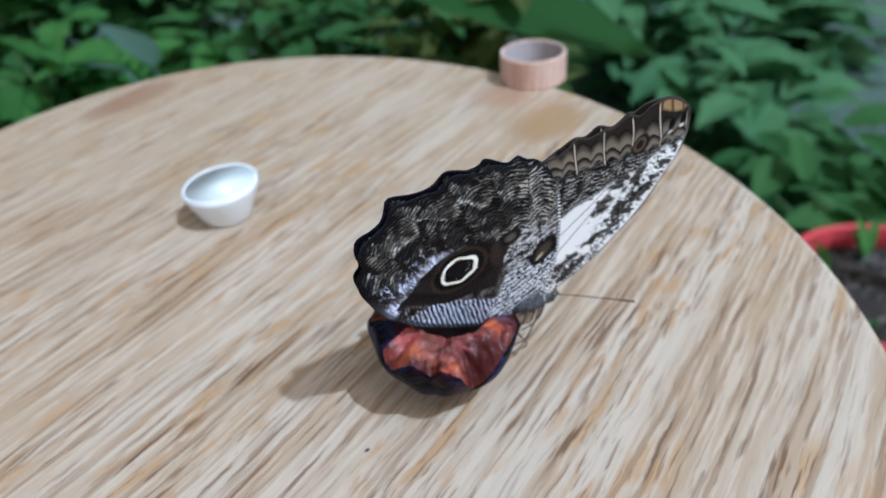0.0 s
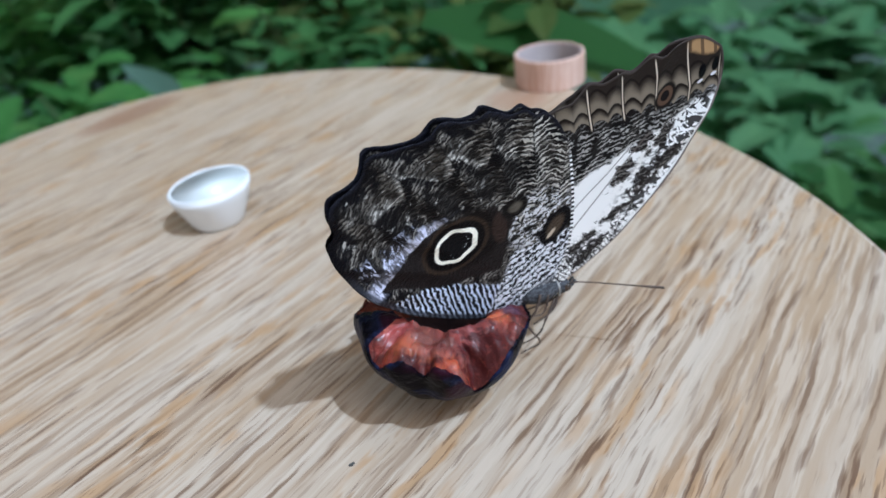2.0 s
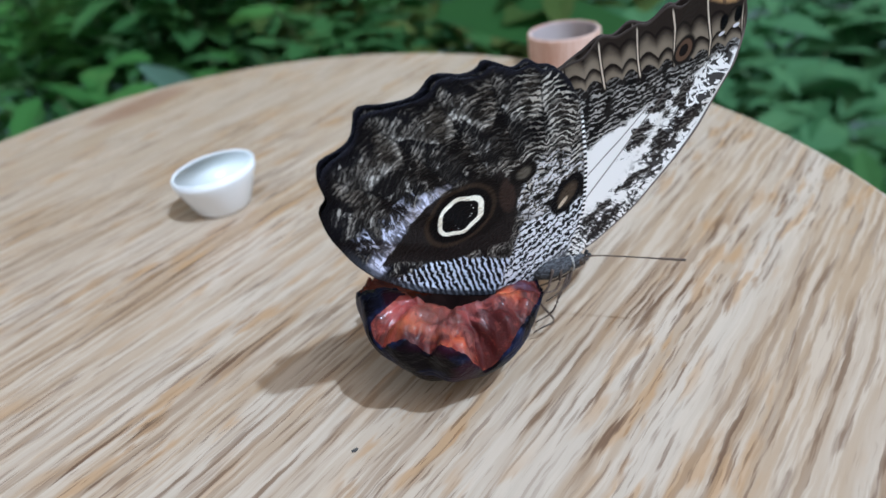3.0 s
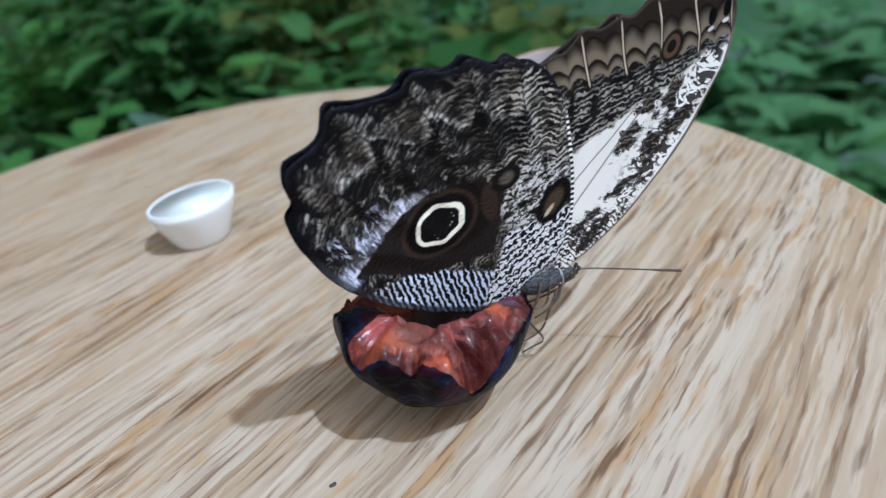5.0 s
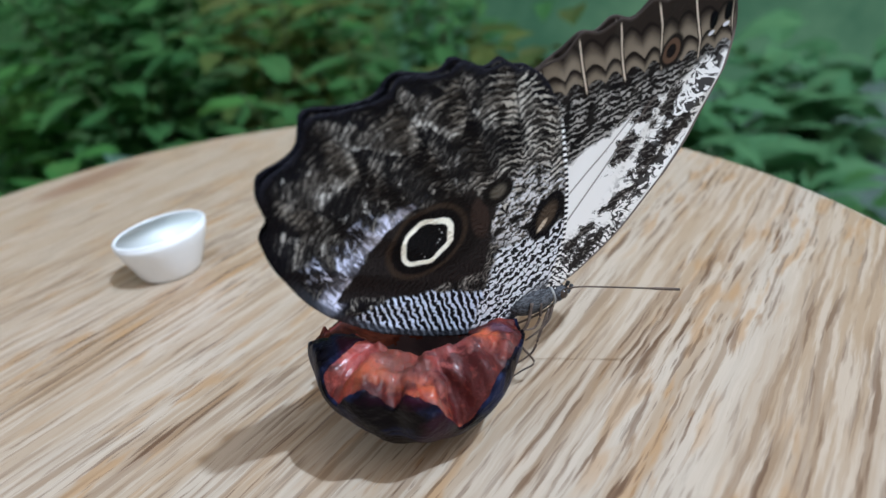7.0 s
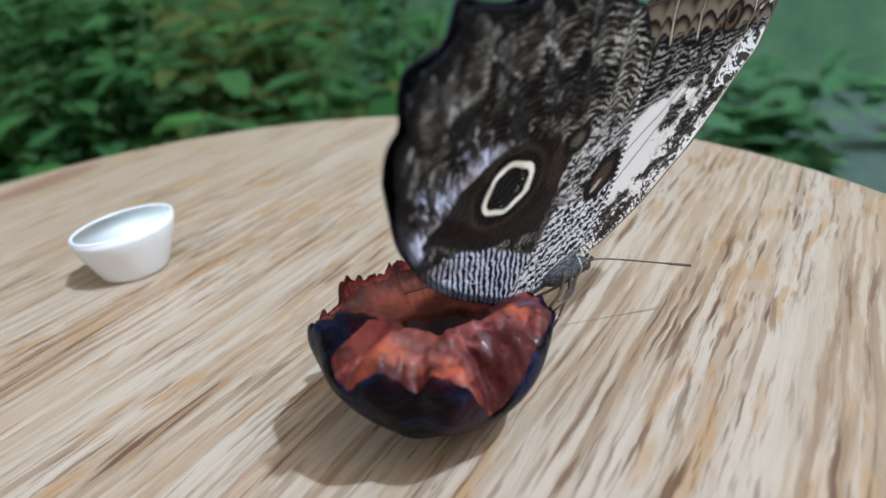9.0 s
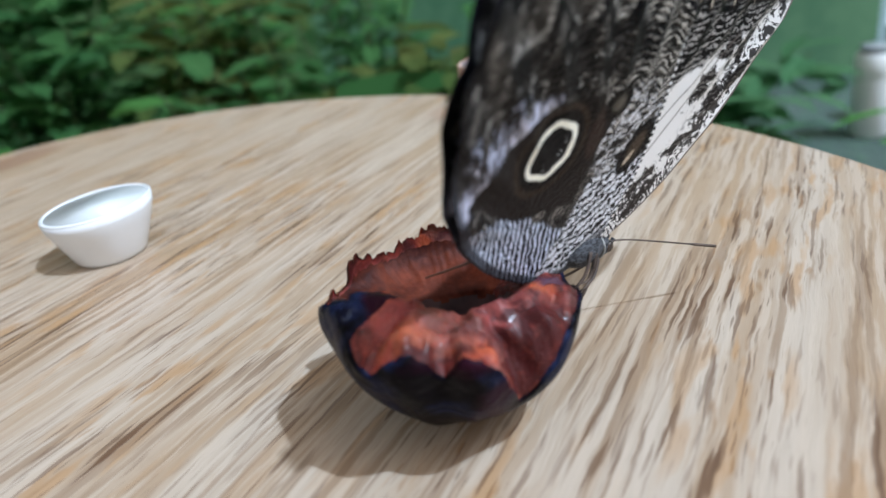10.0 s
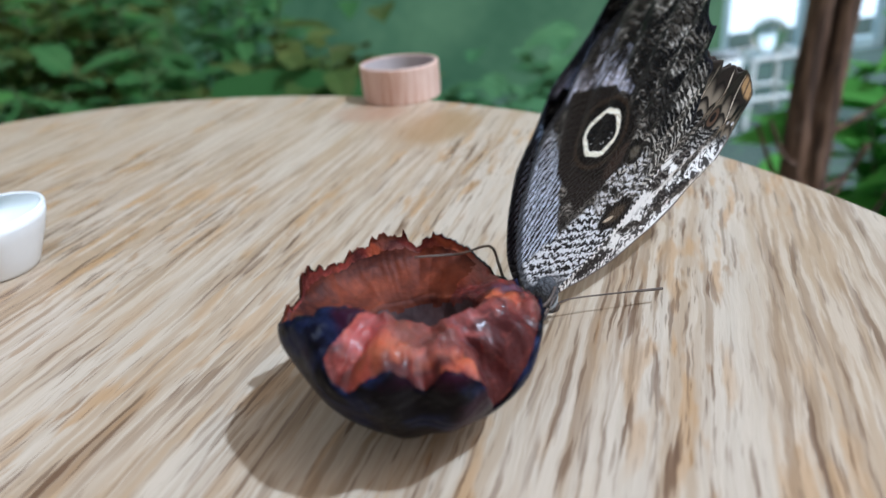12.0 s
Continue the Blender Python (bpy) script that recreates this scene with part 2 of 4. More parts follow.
def grit_material():
    """Chips of mixed grey and brown."""
    M = Mat("grit", 0.9)
    isl, n = M.island(), M.noise(M.coords(), 300.0, 3.0)
    M.put("Base Color", M.mix(n.step(0.4, 0.7) * 0.5, M.mix(isl, (0.02, 0.016, 0.013), (0.16, 0.15, 0.15)), (0.05, 0.03, 0.02)))
    M.bump(n, 0.5, 0.001)
    return M.mat


GRIT = grit_material()


def leaf_material(name, a, b, c, rough=0.6):
    M = Mat(name, rough, spec=0.06)
    vec = M.coords()
    n = M.noise(vec, 9.0, 3.0)
    isl = M.island()
    col = M.mix(isl, a, b)
    col = M.mix(n.step(0.5, 0.75) * 0.5, col, c)
    M.put("Base Color", col)
    M.put("Roughness", rough)
    # light shines through the thin blades
    thin, both = M.tree.nodes.new("ShaderNodeBsdfTranslucent"), M.tree.nodes.new("ShaderNodeMixShader")
    both.inputs[0].default_value = 0.42
    M.tree.links.new(M.mix(0.5, col, tuple(min(1.0, 1.7 * v) for v in b)), thin.inputs["Color"])
    M.tree.links.new(M.bsdf.outputs[0], both.inputs[1])
    M.tree.links.new(thin.outputs[0], both.inputs[2])
    M.tree.links.new(both.outputs[0], M.tree.nodes["Material Output"].inputs["Surface"])
    return M.mat


LEAF_DARK = leaf_material("leaf_dark", (0.039, 0.111, 0.035), (0.073, 0.172, 0.052), (0.098, 0.195, 0.068))
LEAF_MID = leaf_material("leaf_mid", (0.044, 0.137, 0.034), (0.091, 0.221, 0.052), (0.130, 0.234, 0.065))
LEAF_BRIGHT = leaf_material("leaf_bright", (0.077, 0.242, 0.044), (0.132, 0.352, 0.066), (0.165, 0.374, 0.088))
LEAF_BROAD = leaf_material("leaf_broad", (0.028, 0.085, 0.022), (0.040, 0.105, 0.028), (0.030, 0.070, 0.03))
LEAF_OLIVE = leaf_material("leaf_olive", (0.051, 0.095, 0.024), (0.119, 0.146, 0.041), (0.135, 0.121, 0.054))
LEAF_TEAL = leaf_material("leaf_teal", (0.075, 0.182, 0.081), (0.111, 0.227, 0.101), (0.130, 0.260, 0.104), 0.6)
WALL_GREEN = plain_material("misty_green_wall", (0.050, 0.140, 0.070), (0.125, 0.250, 0.130), 2.6, 0.8, 0.1)
HEDGE = plain_material("hedge_green", (0.048, 0.120, 0.044), (0.120, 0.210, 0.080), 3.5, 0.9, 0.4, 0.01, spec=0.05)
STEM_GREEN = plain_material("green_stem", (0.05, 0.09, 0.03), (0.09, 0.12, 0.05), 40, 0.6, 0.2)
LEAF_SILVER = leaf_material("leaf_silver", (0.14, 0.24, 0.18), (0.18, 0.30, 0.24), (0.22, 0.33, 0.27))


def bark_material():
    M = Mat("bark", 0.85)
    x, y, z = M.split(M.coords())
    rib = M.noise(M.join(x * 90.0, y * 90.0, z * 7.0), 1.0, 4.0, 0.6)
    tone = M.noise(M.coords(), 25.0, 3.0)
    col = M.mix(rib.step(0.38, 0.66), (0.045, 0.022, 0.013), (0.21, 0.12, 0.075))
    col = M.mix(tone.step(0.55, 0.75) * 0.4, col, (0.30, 0.22, 0.17))
    M.put("Base Color", col)
    M.bump(rib, 0.9, 0.006)
    return M.mat


BARK = bark_material()


def ground_material():
    M = Mat("ground_litter", 0.9)
    vec = M.coords()
    a, b = M.noise(vec, 1.2, 4.0), M.noise(vec, 22.0, 4.0)
    col = M.mix(a.step(0.35, 0.65), (0.034, 0.062, 0.052), (0.064, 0.095, 0.078))
    col = M.mix(b.step(0.5, 0.7) * 0.5, col, (0.06, 0.15, 0.06))
    M.put("Base Color", col)
    M.bump(b, 0.6, 0.02)
    return M.mat


GROUND = ground_material()


def glow_material(name, colour, strength):
    M = Mat(name, 0.9)
    n = M.noise(M.coords(), 1.5, 2.0)
    M.put("Base Color", (0.0, 0.0, 0.0))
    M.put("Emission Color", M.mix(n.step(0.3, 0.7) * 0.3, colour, tuple(0.8 * v for v in colour)))
    M.put("Emission Strength", strength)
    return M.mat


def glass_material():
    M = Mat("clear_glass", 0.03)
    n = M.noise(M.coords(), 20.0, 2.0)
    M.put("Base Color", (0.92, 0.97, 0.98))
    M.put("Transmission Weight", 1.0)
    M.put("Roughness", 0.02 + n * 0.05)
    return M.mat


GLASS = glass_material()
OUTSIDE = glow_material("outside_daylight", (0.86, 0.96, 1.0), 1.3)


# ---- mesh helpers ----
def part(name, bm, material, parent=None, label=""):
    """Links a bmesh as one mesh object under its thing."""
    me = bpy.data.meshes.new(name)
    bm.normal_update()
    bm.to_mesh(me)
    bm.free()
    for m in (material if isinstance(material, (list, tuple)) else (material,)):
        me.materials.append(m)
    ob = new(name, me)
    ob.parent = parent
    if label:
        tagged(ob, label)
    return ob


def smooth(ob, on=True):
    for p in ob.data.polygons:
        p.use_smooth = on
    return ob


def lathe(profile, steps=64, close=False, wobble=None):
    """A bmesh of revolution about z from (radius, z) pairs."""
    bm = bmesh.new()
    rings = []
    for r, z in profile:
        ring = []
        for k in range(steps):
            a = 2 * math.pi * k / steps
            rr = r * (1 + (wobble(a, z) if wobble else 0))
            ring.append(bm.verts.new((rr * math.cos(a), rr * math.sin(a), z)))
        rings.append(ring)
    pairs = list(zip(rings, rings[1:])) + ([(rings[-1], rings[0])] if close else [])
    for lo, hi in pairs:
        for k in range(steps):
            bm.faces.new((lo[k], lo[(k + 1) % steps], hi[(k + 1) % steps], hi[k]))
    if not close:
        bm.faces.new(list(reversed(rings[0])))
        bm.faces.new(rings[-1])
    return bm


def tube(points, radii, sides=10, bm=None):
    """A tapered tube along points, with closed ends."""
    bm = bm or bmesh.new()
    pts = [Vector(p) for p in points]
    rings = []
    for k, p in enumerate(pts):
        way = (pts[min(k + 1, len(pts) - 1)] - pts[max(k - 1, 0)]).normalized()
        side = way.cross(Vector((0, 0, 1)) if abs(way.z) < 0.9 else Vector((1, 0, 0))).normalized()
        up = side.cross(way)
        r = radii[k] if isinstance(radii, (list, tuple)) else radii
        rings.append([bm.verts.new(p + r * (side * math.cos(2 * math.pi * j / sides) + up * math.sin(2 * math.pi * j / sides))) for j in range(sides)])
    for lo, hi in zip(rings, rings[1:]):
        for j in range(sides):
            bm.faces.new((lo[j], lo[(j + 1) % sides], hi[(j + 1) % sides], hi[j]))
    bm.faces.new(list(reversed(rings[0])))
    bm.faces.new(rings[-1])
    return bm


def spline(points, steps, closed=False):
    """Catmull-Rom through points."""
    out, n = [], len(points)
    for k in range(n if closed else n - 1):
        p = [points[(k + j) % n] if closed else points[min(max(k + j, 0), n - 1)] for j in (-1, 0, 1, 2)]
        for s in range(steps):
            t = s / steps
            out.append(tuple(0.5 * (2 * b + (c - a) * t + (2 * a - 5 * b + 4 * c - d) * t * t + (3 * b - a - 3 * c + d) * t ** 3) for a, b, c, d in zip(*p)))
    if not closed:
        out.append(tuple(points[-1]))
    return out


def box(cx, cy, cz, sx, sy, sz, bevel=0.0, bm=None):
    bm = bm or bmesh.new()
    made = bmesh.ops.create_cube(bm, size=1.0, matrix=Matrix.Translation((cx, cy, cz)) @ Matrix.Diagonal((sx, sy, sz, 1)))
    if bevel:
        edges = {e for v in made["verts"] for e in v.link_edges}
        bmesh.ops.bevel(bm, geom=list(edges), offset=bevel, segments=2, affect="EDGES")
    return bm


# ---- ground and table ----
def build_ground():
    bm = bmesh.new()
    n = 60
    grid = [[bm.verts.new((-60 + 120 * i / n, -60 + 120 * j / n, 0.0)) for j in range(n + 1)] for i in range(n + 1)]
    for i in range(n):
        for j in range(n):
            bm.faces.new((grid[i][j], grid[i + 1][j], grid[i + 1][j + 1], grid[i][j + 1]))
    ob = part("ground", bm, GROUND)
    tagged(ob, "damp grey-green mossy planting bed", "ground", kind="structure")


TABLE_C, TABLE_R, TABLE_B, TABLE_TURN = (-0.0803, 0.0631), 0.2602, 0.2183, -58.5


def build_table():
    root = new("round_table")
    root.location = (TABLE_C[0], TABLE_C[1], 0)
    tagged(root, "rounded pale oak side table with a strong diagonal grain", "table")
    r, t = TABLE_R, 0.022
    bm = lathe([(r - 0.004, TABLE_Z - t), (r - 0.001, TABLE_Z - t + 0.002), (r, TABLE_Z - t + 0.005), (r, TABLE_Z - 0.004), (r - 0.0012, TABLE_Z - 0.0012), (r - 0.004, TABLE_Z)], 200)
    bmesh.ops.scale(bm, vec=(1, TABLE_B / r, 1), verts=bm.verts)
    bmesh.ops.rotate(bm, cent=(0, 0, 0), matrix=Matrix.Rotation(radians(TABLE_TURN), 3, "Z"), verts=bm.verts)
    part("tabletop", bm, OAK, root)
    part("pedestal", lathe([(0.03, 0.03), (0.026, 0.06), (0.022, 0.3), (0.022, TABLE_Z - 0.05), (0.05, TABLE_Z - t - 0.001)], 32), IRON, root)
    part("base_plate", lathe([(0.19, 0.0), (0.19, 0.012), (0.05, 0.03), (0.02, 0.032)], 64), IRON, root)


def build_bowl():
    outer = [(0.0150, 0.0202), (0.0166, 0.0200), (0.0163, 0.0172), (0.0152, 0.0135), (0.0131, 0.0075), (0.0111, 0.0018), (0.0104, 0.0005), (0.0094, 0.0)]
    inner = [(0.0020, 0.0026), (0.0060, 0.0026), (0.0100, 0.0030), (0.0112, 0.0045), (0.0136, 0.0125), (0.0150, 0.0190), (0.0156, 0.0200)]
    root = new("sauce_cup")
    root.location = (-0.1030, 0.1068, TABLE_Z)
    tagged(root, "small empty white sauce cup on the table", "cup")

    def slant(bm):
        for v in bm.verts:
            v.co.x *= 1.04
            v.co.y *= 1.07
            v.co.z *= 0.85
            v.co.z += 0.068 * v.co.x * (v.co.z / 0.02)
        return bm

    smooth(part("wall", slant(lathe(outer[::-1], 72)), CERAMIC, root))
    smooth(part("lining", slant(lathe([(r, z + 0.0004) for r, z in inner], 72)), CUP_INSIDE, root, "pale blue-grey inside"))
    lip = [(0.0159 + 0.0007 * math.cos(0.7854 * k), 0.0202 + 0.0007 * math.sin(0.7854 * k)) for k in range(8)]
    smooth(part("rim", slant(lathe(lip, 72, close=True)), CERAMIC, root))


def build_tube():
    root = new("wooden_ring")
    root.location = (0.0447, 0.2512, TABLE_Z)
    tagged(root, "short open wooden tube at the table edge", "ring holder")
    ro, ri, h = 0.0198, 0.0184, 0.0172
    part("wall", lathe([(ri, 0.0008), (ro - 0.0004, 0.0), (ro, 0.0006), (ro, h - 0.0006), (ro - 0.0004, h), (ri, h)], 72, close=True), TUBE, root)
    part("lining", lathe([(ri - 0.0008, 0.001), (ri - 0.0001, 0.001), (ri - 0.0001, h - 0.0006), (ri - 0.0008, h - 0.0006)], 72, close=True), TUBE_INSIDE, root, "pale grey inside lining")


def build_crumb():
    """A speck of dark food."""
    bm = bmesh.new()
    bmesh.ops.create_icosphere(bm, subdivisions=2, radius=0.0006, matrix=Matrix.Diagonal((1.5, 0.8, 0.6, 1)))
    for v in bm.verts:
        v.co += Vector((noise.noise(v.co * 3000), noise.noise(v.co * 3000 + Vector((4, 0, 0))), 0)) * 0.0002
    ob = part("crumb", bm, IRON)
    ob.matrix_basis = pose(-0.0177, -0.0296, TABLE_Z + 0.0003, 0, 0, 40)
    tagged(ob, "tiny dark crumb lying on the table", "crumb")


build_ground()
build_table()
build_crumb()
build_bowl()
build_tube()


# ---- the eaten plum ----
PLUM = (0.0058, 0.001)
# height of the torn skin edge in millimetres round the plum, and the ridge of the flesh inside it
EDGE = ((0, 21.5), (15, 19.8), (35, 20.5), (48, 24), (58, 26.5), (68, 27), (77, 25), (88, 27), (100, 26), (110, 27), (122, 25), (133, 26.3), (147, 23.8), (164, 23.2), (178, 24.6), (186, 27.6), (200, 29.6), (212, 30.0), (219, 28.5),
        (226, 25), (234, 22.6), (241, 25.5), (247, 27.6), (252, 27.4), (256, 25), (259, 23.0), (263, 22.4), (265, 23.2), (268, 25.4), (273, 26.4), (279, 25), (286, 21.5), (291, 17), (296, 12.5), (301, 13), (308, 17), (316, 20), (324, 22.5), (340, 23))
RIDGE = ((0, 12.5, 23.0), (20, 12, 21.5), (45, 12, 19.5), (90, 12, 18.5), (140, 12, 19), (170, 12.5, 23), (185, 13, 25.5), (200, 12.5, 29), (218, 12.0, 30), (236, 10.5, 29.5), (250, 9.5, 27.2), (264, 8.5, 25.4), (279, 8.5, 24.8), (288, 10, 26.5), (306, 11.5, 27.6), (330, 12.5, 25.6))


def bump01(a, centre, width):
    """1 at the angle centre, falling to 0 at width degrees from it."""
    d = abs((math.degrees(a) - centre + 180) % 360 - 180)
    return (1 - (d / width) ** 2) ** 2 if d < width else 0.0


def build_plum():
    root = new("plum")
    root.location = (PLUM[0], PLUM[1], TABLE_Z)
    tagged(root, "dark purple plum half eaten down to ragged red flesh", "plum")
    steps = 300

    def table(rows, col, a):
        return float(np.interp(math.degrees(a) % 360, [r[0] for r in rows], [r[col] for r in rows], period=360))

    def skin_radius(a, z):
        """Radius of the whole plum at the height z (mm)."""
        q = max(0.0, 1 - ((z - 22.5) / 22.5) ** 2)
        r = 23.5 * q ** (0.74 if z < 22.5 else 0.5)
        dent = noise.noise(Vector((1.9 * math.cos(a), 1.9 * math.sin(a), z * 0.10)))
        return r * (1 + 0.07 * dent) * (1 - 0.07 * bump01(a, 205, 60) * max(0.0, 1 - z / 24)) + 0.9 * (bump01(a, 249, 12) + bump01(a, 273, 11)) * min(1.0, z / 22) - 0.9 * bump01(a, 262, 16) * min(1, z / 20)

    def teeth(a):
        """The ragged teeth on the edge of the thin rear wall (mm)."""
        t = 4.7 * max(0.0, noise.noise(Vector((5.6 * math.cos(a), 5.6 * math.sin(a), 5.0))) + 0.05) + 4.0 * max(0.0, noise.noise(Vector((13 * math.cos(a), 13 * math.sin(a), 2.0)))) + 1.2 * noise.noise(Vector((31 * math.cos(a), 31 * math.sin(a), 6.0)))
        return t * bump01(a, 106, 78) ** 0.5

    def skin_top(a):
        jag = noise.noise(Vector((11 * math.cos(a), 11 * math.sin(a), 1.7)))
        return table(EDGE, 1, a) + 0.9 * jag * (1 - bump01(a, 112, 85)) + 0.7 * noise.noise(Vector((27 * math.cos(a), 27 * math.sin(a), 4.2)))

    bm = bmesh.new()
    rows = []
    n = 30
    for k in range(n + 1):
        row = []
        for j in range(steps):
            a = 2 * math.pi * j / steps
            z = 0.25 + (skin_top(a) - 0.25) * (k / n) ** 1.25 + teeth(a) * (k / n) ** 8
            r = skin_radius(a, z)
            row.append(bm.verts.new((r * 0.001 * math.cos(a), r * 0.001 * math.sin(a), (z - 0.25) * 0.001)))
        rows.append(row)
    for lo, hi in zip(rows, rows[1:]):
        for j in range(steps):
            bm.faces.new((lo[j], lo[(j + 1) % steps], hi[(j + 1) % steps], hi[j]))
    bm.faces.new(list(reversed(rows[0])))
    lip = []
    for j in range(steps):
        a = 2 * math.pi * j / steps
        z = skin_top(a) + teeth(a)
        r = skin_radius(a, z) - 0.7
        lip.append(bm.verts.new((r * 0.001 * math.cos(a), r * 0.001 * math.sin(a), (z - 0.1) * 0.001)))
    for j in range(steps):
        bm.faces.new((rows[-1][j], rows[-1][(j + 1) % steps], lip[(j + 1) % steps], lip[j])).material_index = 1 if 75 < 360 * j / steps < 180 else 0
    smooth(part("skin", bm, (SKIN, BACK_WALL), root, "dark purple skin with a blue bloom"))

    # flesh: from under the skin edge in to a ridge, then down into the empty stone hollow
    bm = bmesh.new()
    rows = []
    up, down = 18, 22
    for k in range(up + down + 1):
        row = []
        for j in range(steps):
            a = 2 * math.pi * j / steps
            z0 = skin_top(a)
            back = bump01(a, 108, 95) ** 0.5
            r0 = skin_radius(a, z0) - 0.5 - 0.15 * back
            z0 -= 0.7 * (1 - back)
            r1, z1 = table(RIDGE, 1, a), table(RIDGE, 2, a)
            r1 = min(r1, r0 - 1.0)
            if k <= up:
                t = k / up
                r = r0 + (r1 - r0) * (t ** (1 + 0.8 * back))
                z = z0 + (z1 - z0) * t ** (0.75 - 0.05 * back) + 1.2 * math.sin(t * math.pi) * (1 - back) + teeth(a) * (1 - t) ** 10
                cx, cy = 0.0, 0.0
            else:
                t = (k - up) / down
                r = r1 * (1 - t) ** 0.75 + 0.1
                z = z1 - (z1 - 8.0) * math.sin(t * math.pi / 2) ** 1.1
                cx, cy = 1.5 * t, 3.5 * t
            p = Vector((r * math.cos(a) + cx, r * math.sin(a) + cy, z))
            amp = min(1.0, k / 4) * (1 - 0.45 * back)
            lump = (3.4 * abs(noise.noise(p * 0.17 + Vector((7, 0, 0)))) + 0.5 * abs(noise.noise(p * 0.45 + Vector((0, 9, 0)))) - 0.7) * (1 - back)
            push = Vector((0.35 * math.cos(a), 0.35 * math.sin(a), 0.85)) * lump
            push += Vector((noise.noise(p * 0.2 + Vector((7, 0, 0))), noise.noise(p * 0.2 + Vector((0, 9, 0))), noise.noise(p * 0.22))) * 0.8
            push += Vector((noise.noise(p * 0.55), noise.noise(p * 0.55 + Vector((3, 3, 0))), noise.noise(p * 0.5 + Vector((5, 1, 0))))) * 0.22
            push += Vector((noise.noise(p * 1.3), noise.noise(p * 1.3 + Vector((3, 3, 0))), noise.noise(p * 1.2 + Vector((5, 1, 0))))) * 0.2
            row.append(bm.verts.new((p + push * amp) * 0.001))
        rows.append(row)
    for k, (lo, hi) in enumerate(zip(rows, rows[1:])):
        for j in range(steps):
            face = bm.faces.new((lo[j], lo[(j + 1) % steps], hi[(j + 1) % steps], hi[j]))
            # a flap of skin still lies over the flesh on one side
            a = 360 * j / steps
            if 184 < a < 221 and k < 17 + 3 * noise.noise(Vector((a * 0.2, k * 0.3, 0))):
                face.material_index = 1
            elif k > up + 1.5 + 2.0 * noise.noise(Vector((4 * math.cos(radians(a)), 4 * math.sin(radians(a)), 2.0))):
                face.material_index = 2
            elif 45 < a + 6 * noise.noise(Vector((k * 0.4, a * 0.1, 3.0))) < 178 and k > 1:
                face.material_index = 3
    bm.faces.new(rows[-1])
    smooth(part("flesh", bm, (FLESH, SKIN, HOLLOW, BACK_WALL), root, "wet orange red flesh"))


build_plum()


# ---- the butterfly ----
HIND = [(0.5, -1.0), (-9.0, -5.0), (-17.4, -4.4), (-24.7, -1.8), (-34.4, 3.4), (-42.2, 9.4), (-47.2, 14.8), (-53.8, 24.0), (-57.2, 32.0), (-59.2, 38.0), (-59.5, 42.2), (-57.5, 44.3), (-58.4, 48.0), (-57.3, 52.4),
        (-53.6, 53.2), (-50.3, 54.6), (-49.0, 57.0), (-48.2, 59.6), (-46.2, 60.0), (-42.0, 58.9), (-36.0, 58.4), (-33.2, 59.4), (-31.2, 61.4), (-28.5, 61.4), (-24.8, 60.2), (-21.4, 60.2), (-19.6, 61.6),
        (-16.8, 60.5), (-13.2, 58.7), (-9.9, 59.5), (-7.2, 57.6), (-4.5, 57.0), (-1.3, 54.2), (0.8, 50.2), (3.1, 44.7), (4.8, 35.0), (5.8, 24.7), (5.6, 13.9), (3.7, 6.3)]
FORE = [(0.5, -1.8), (7.5, 1.0), (12.6, 3.9), (20.7, 9.9), (26.8, 16.4), (32.6, 23.7), (38.6, 32.3), (42.4, 41.8), (45.0, 51.0), (45.2, 56.8), (43.4, 61.4), (41.0, 63.9), (36.7, 66.0), (32.1, 66.2), (28.6, 65.4), (26.0, 63.6), (23.0, 64.2),
        (18.6, 61.4), (14.6, 62.2), (10.4, 60.4), (6.6, 61.0), (2.6, 58.0), (-1.1, 56.6), (-8.0, 53.0), (-11.0, 42.0), (-9.0, 26.0), (-5.0, 10.0)]


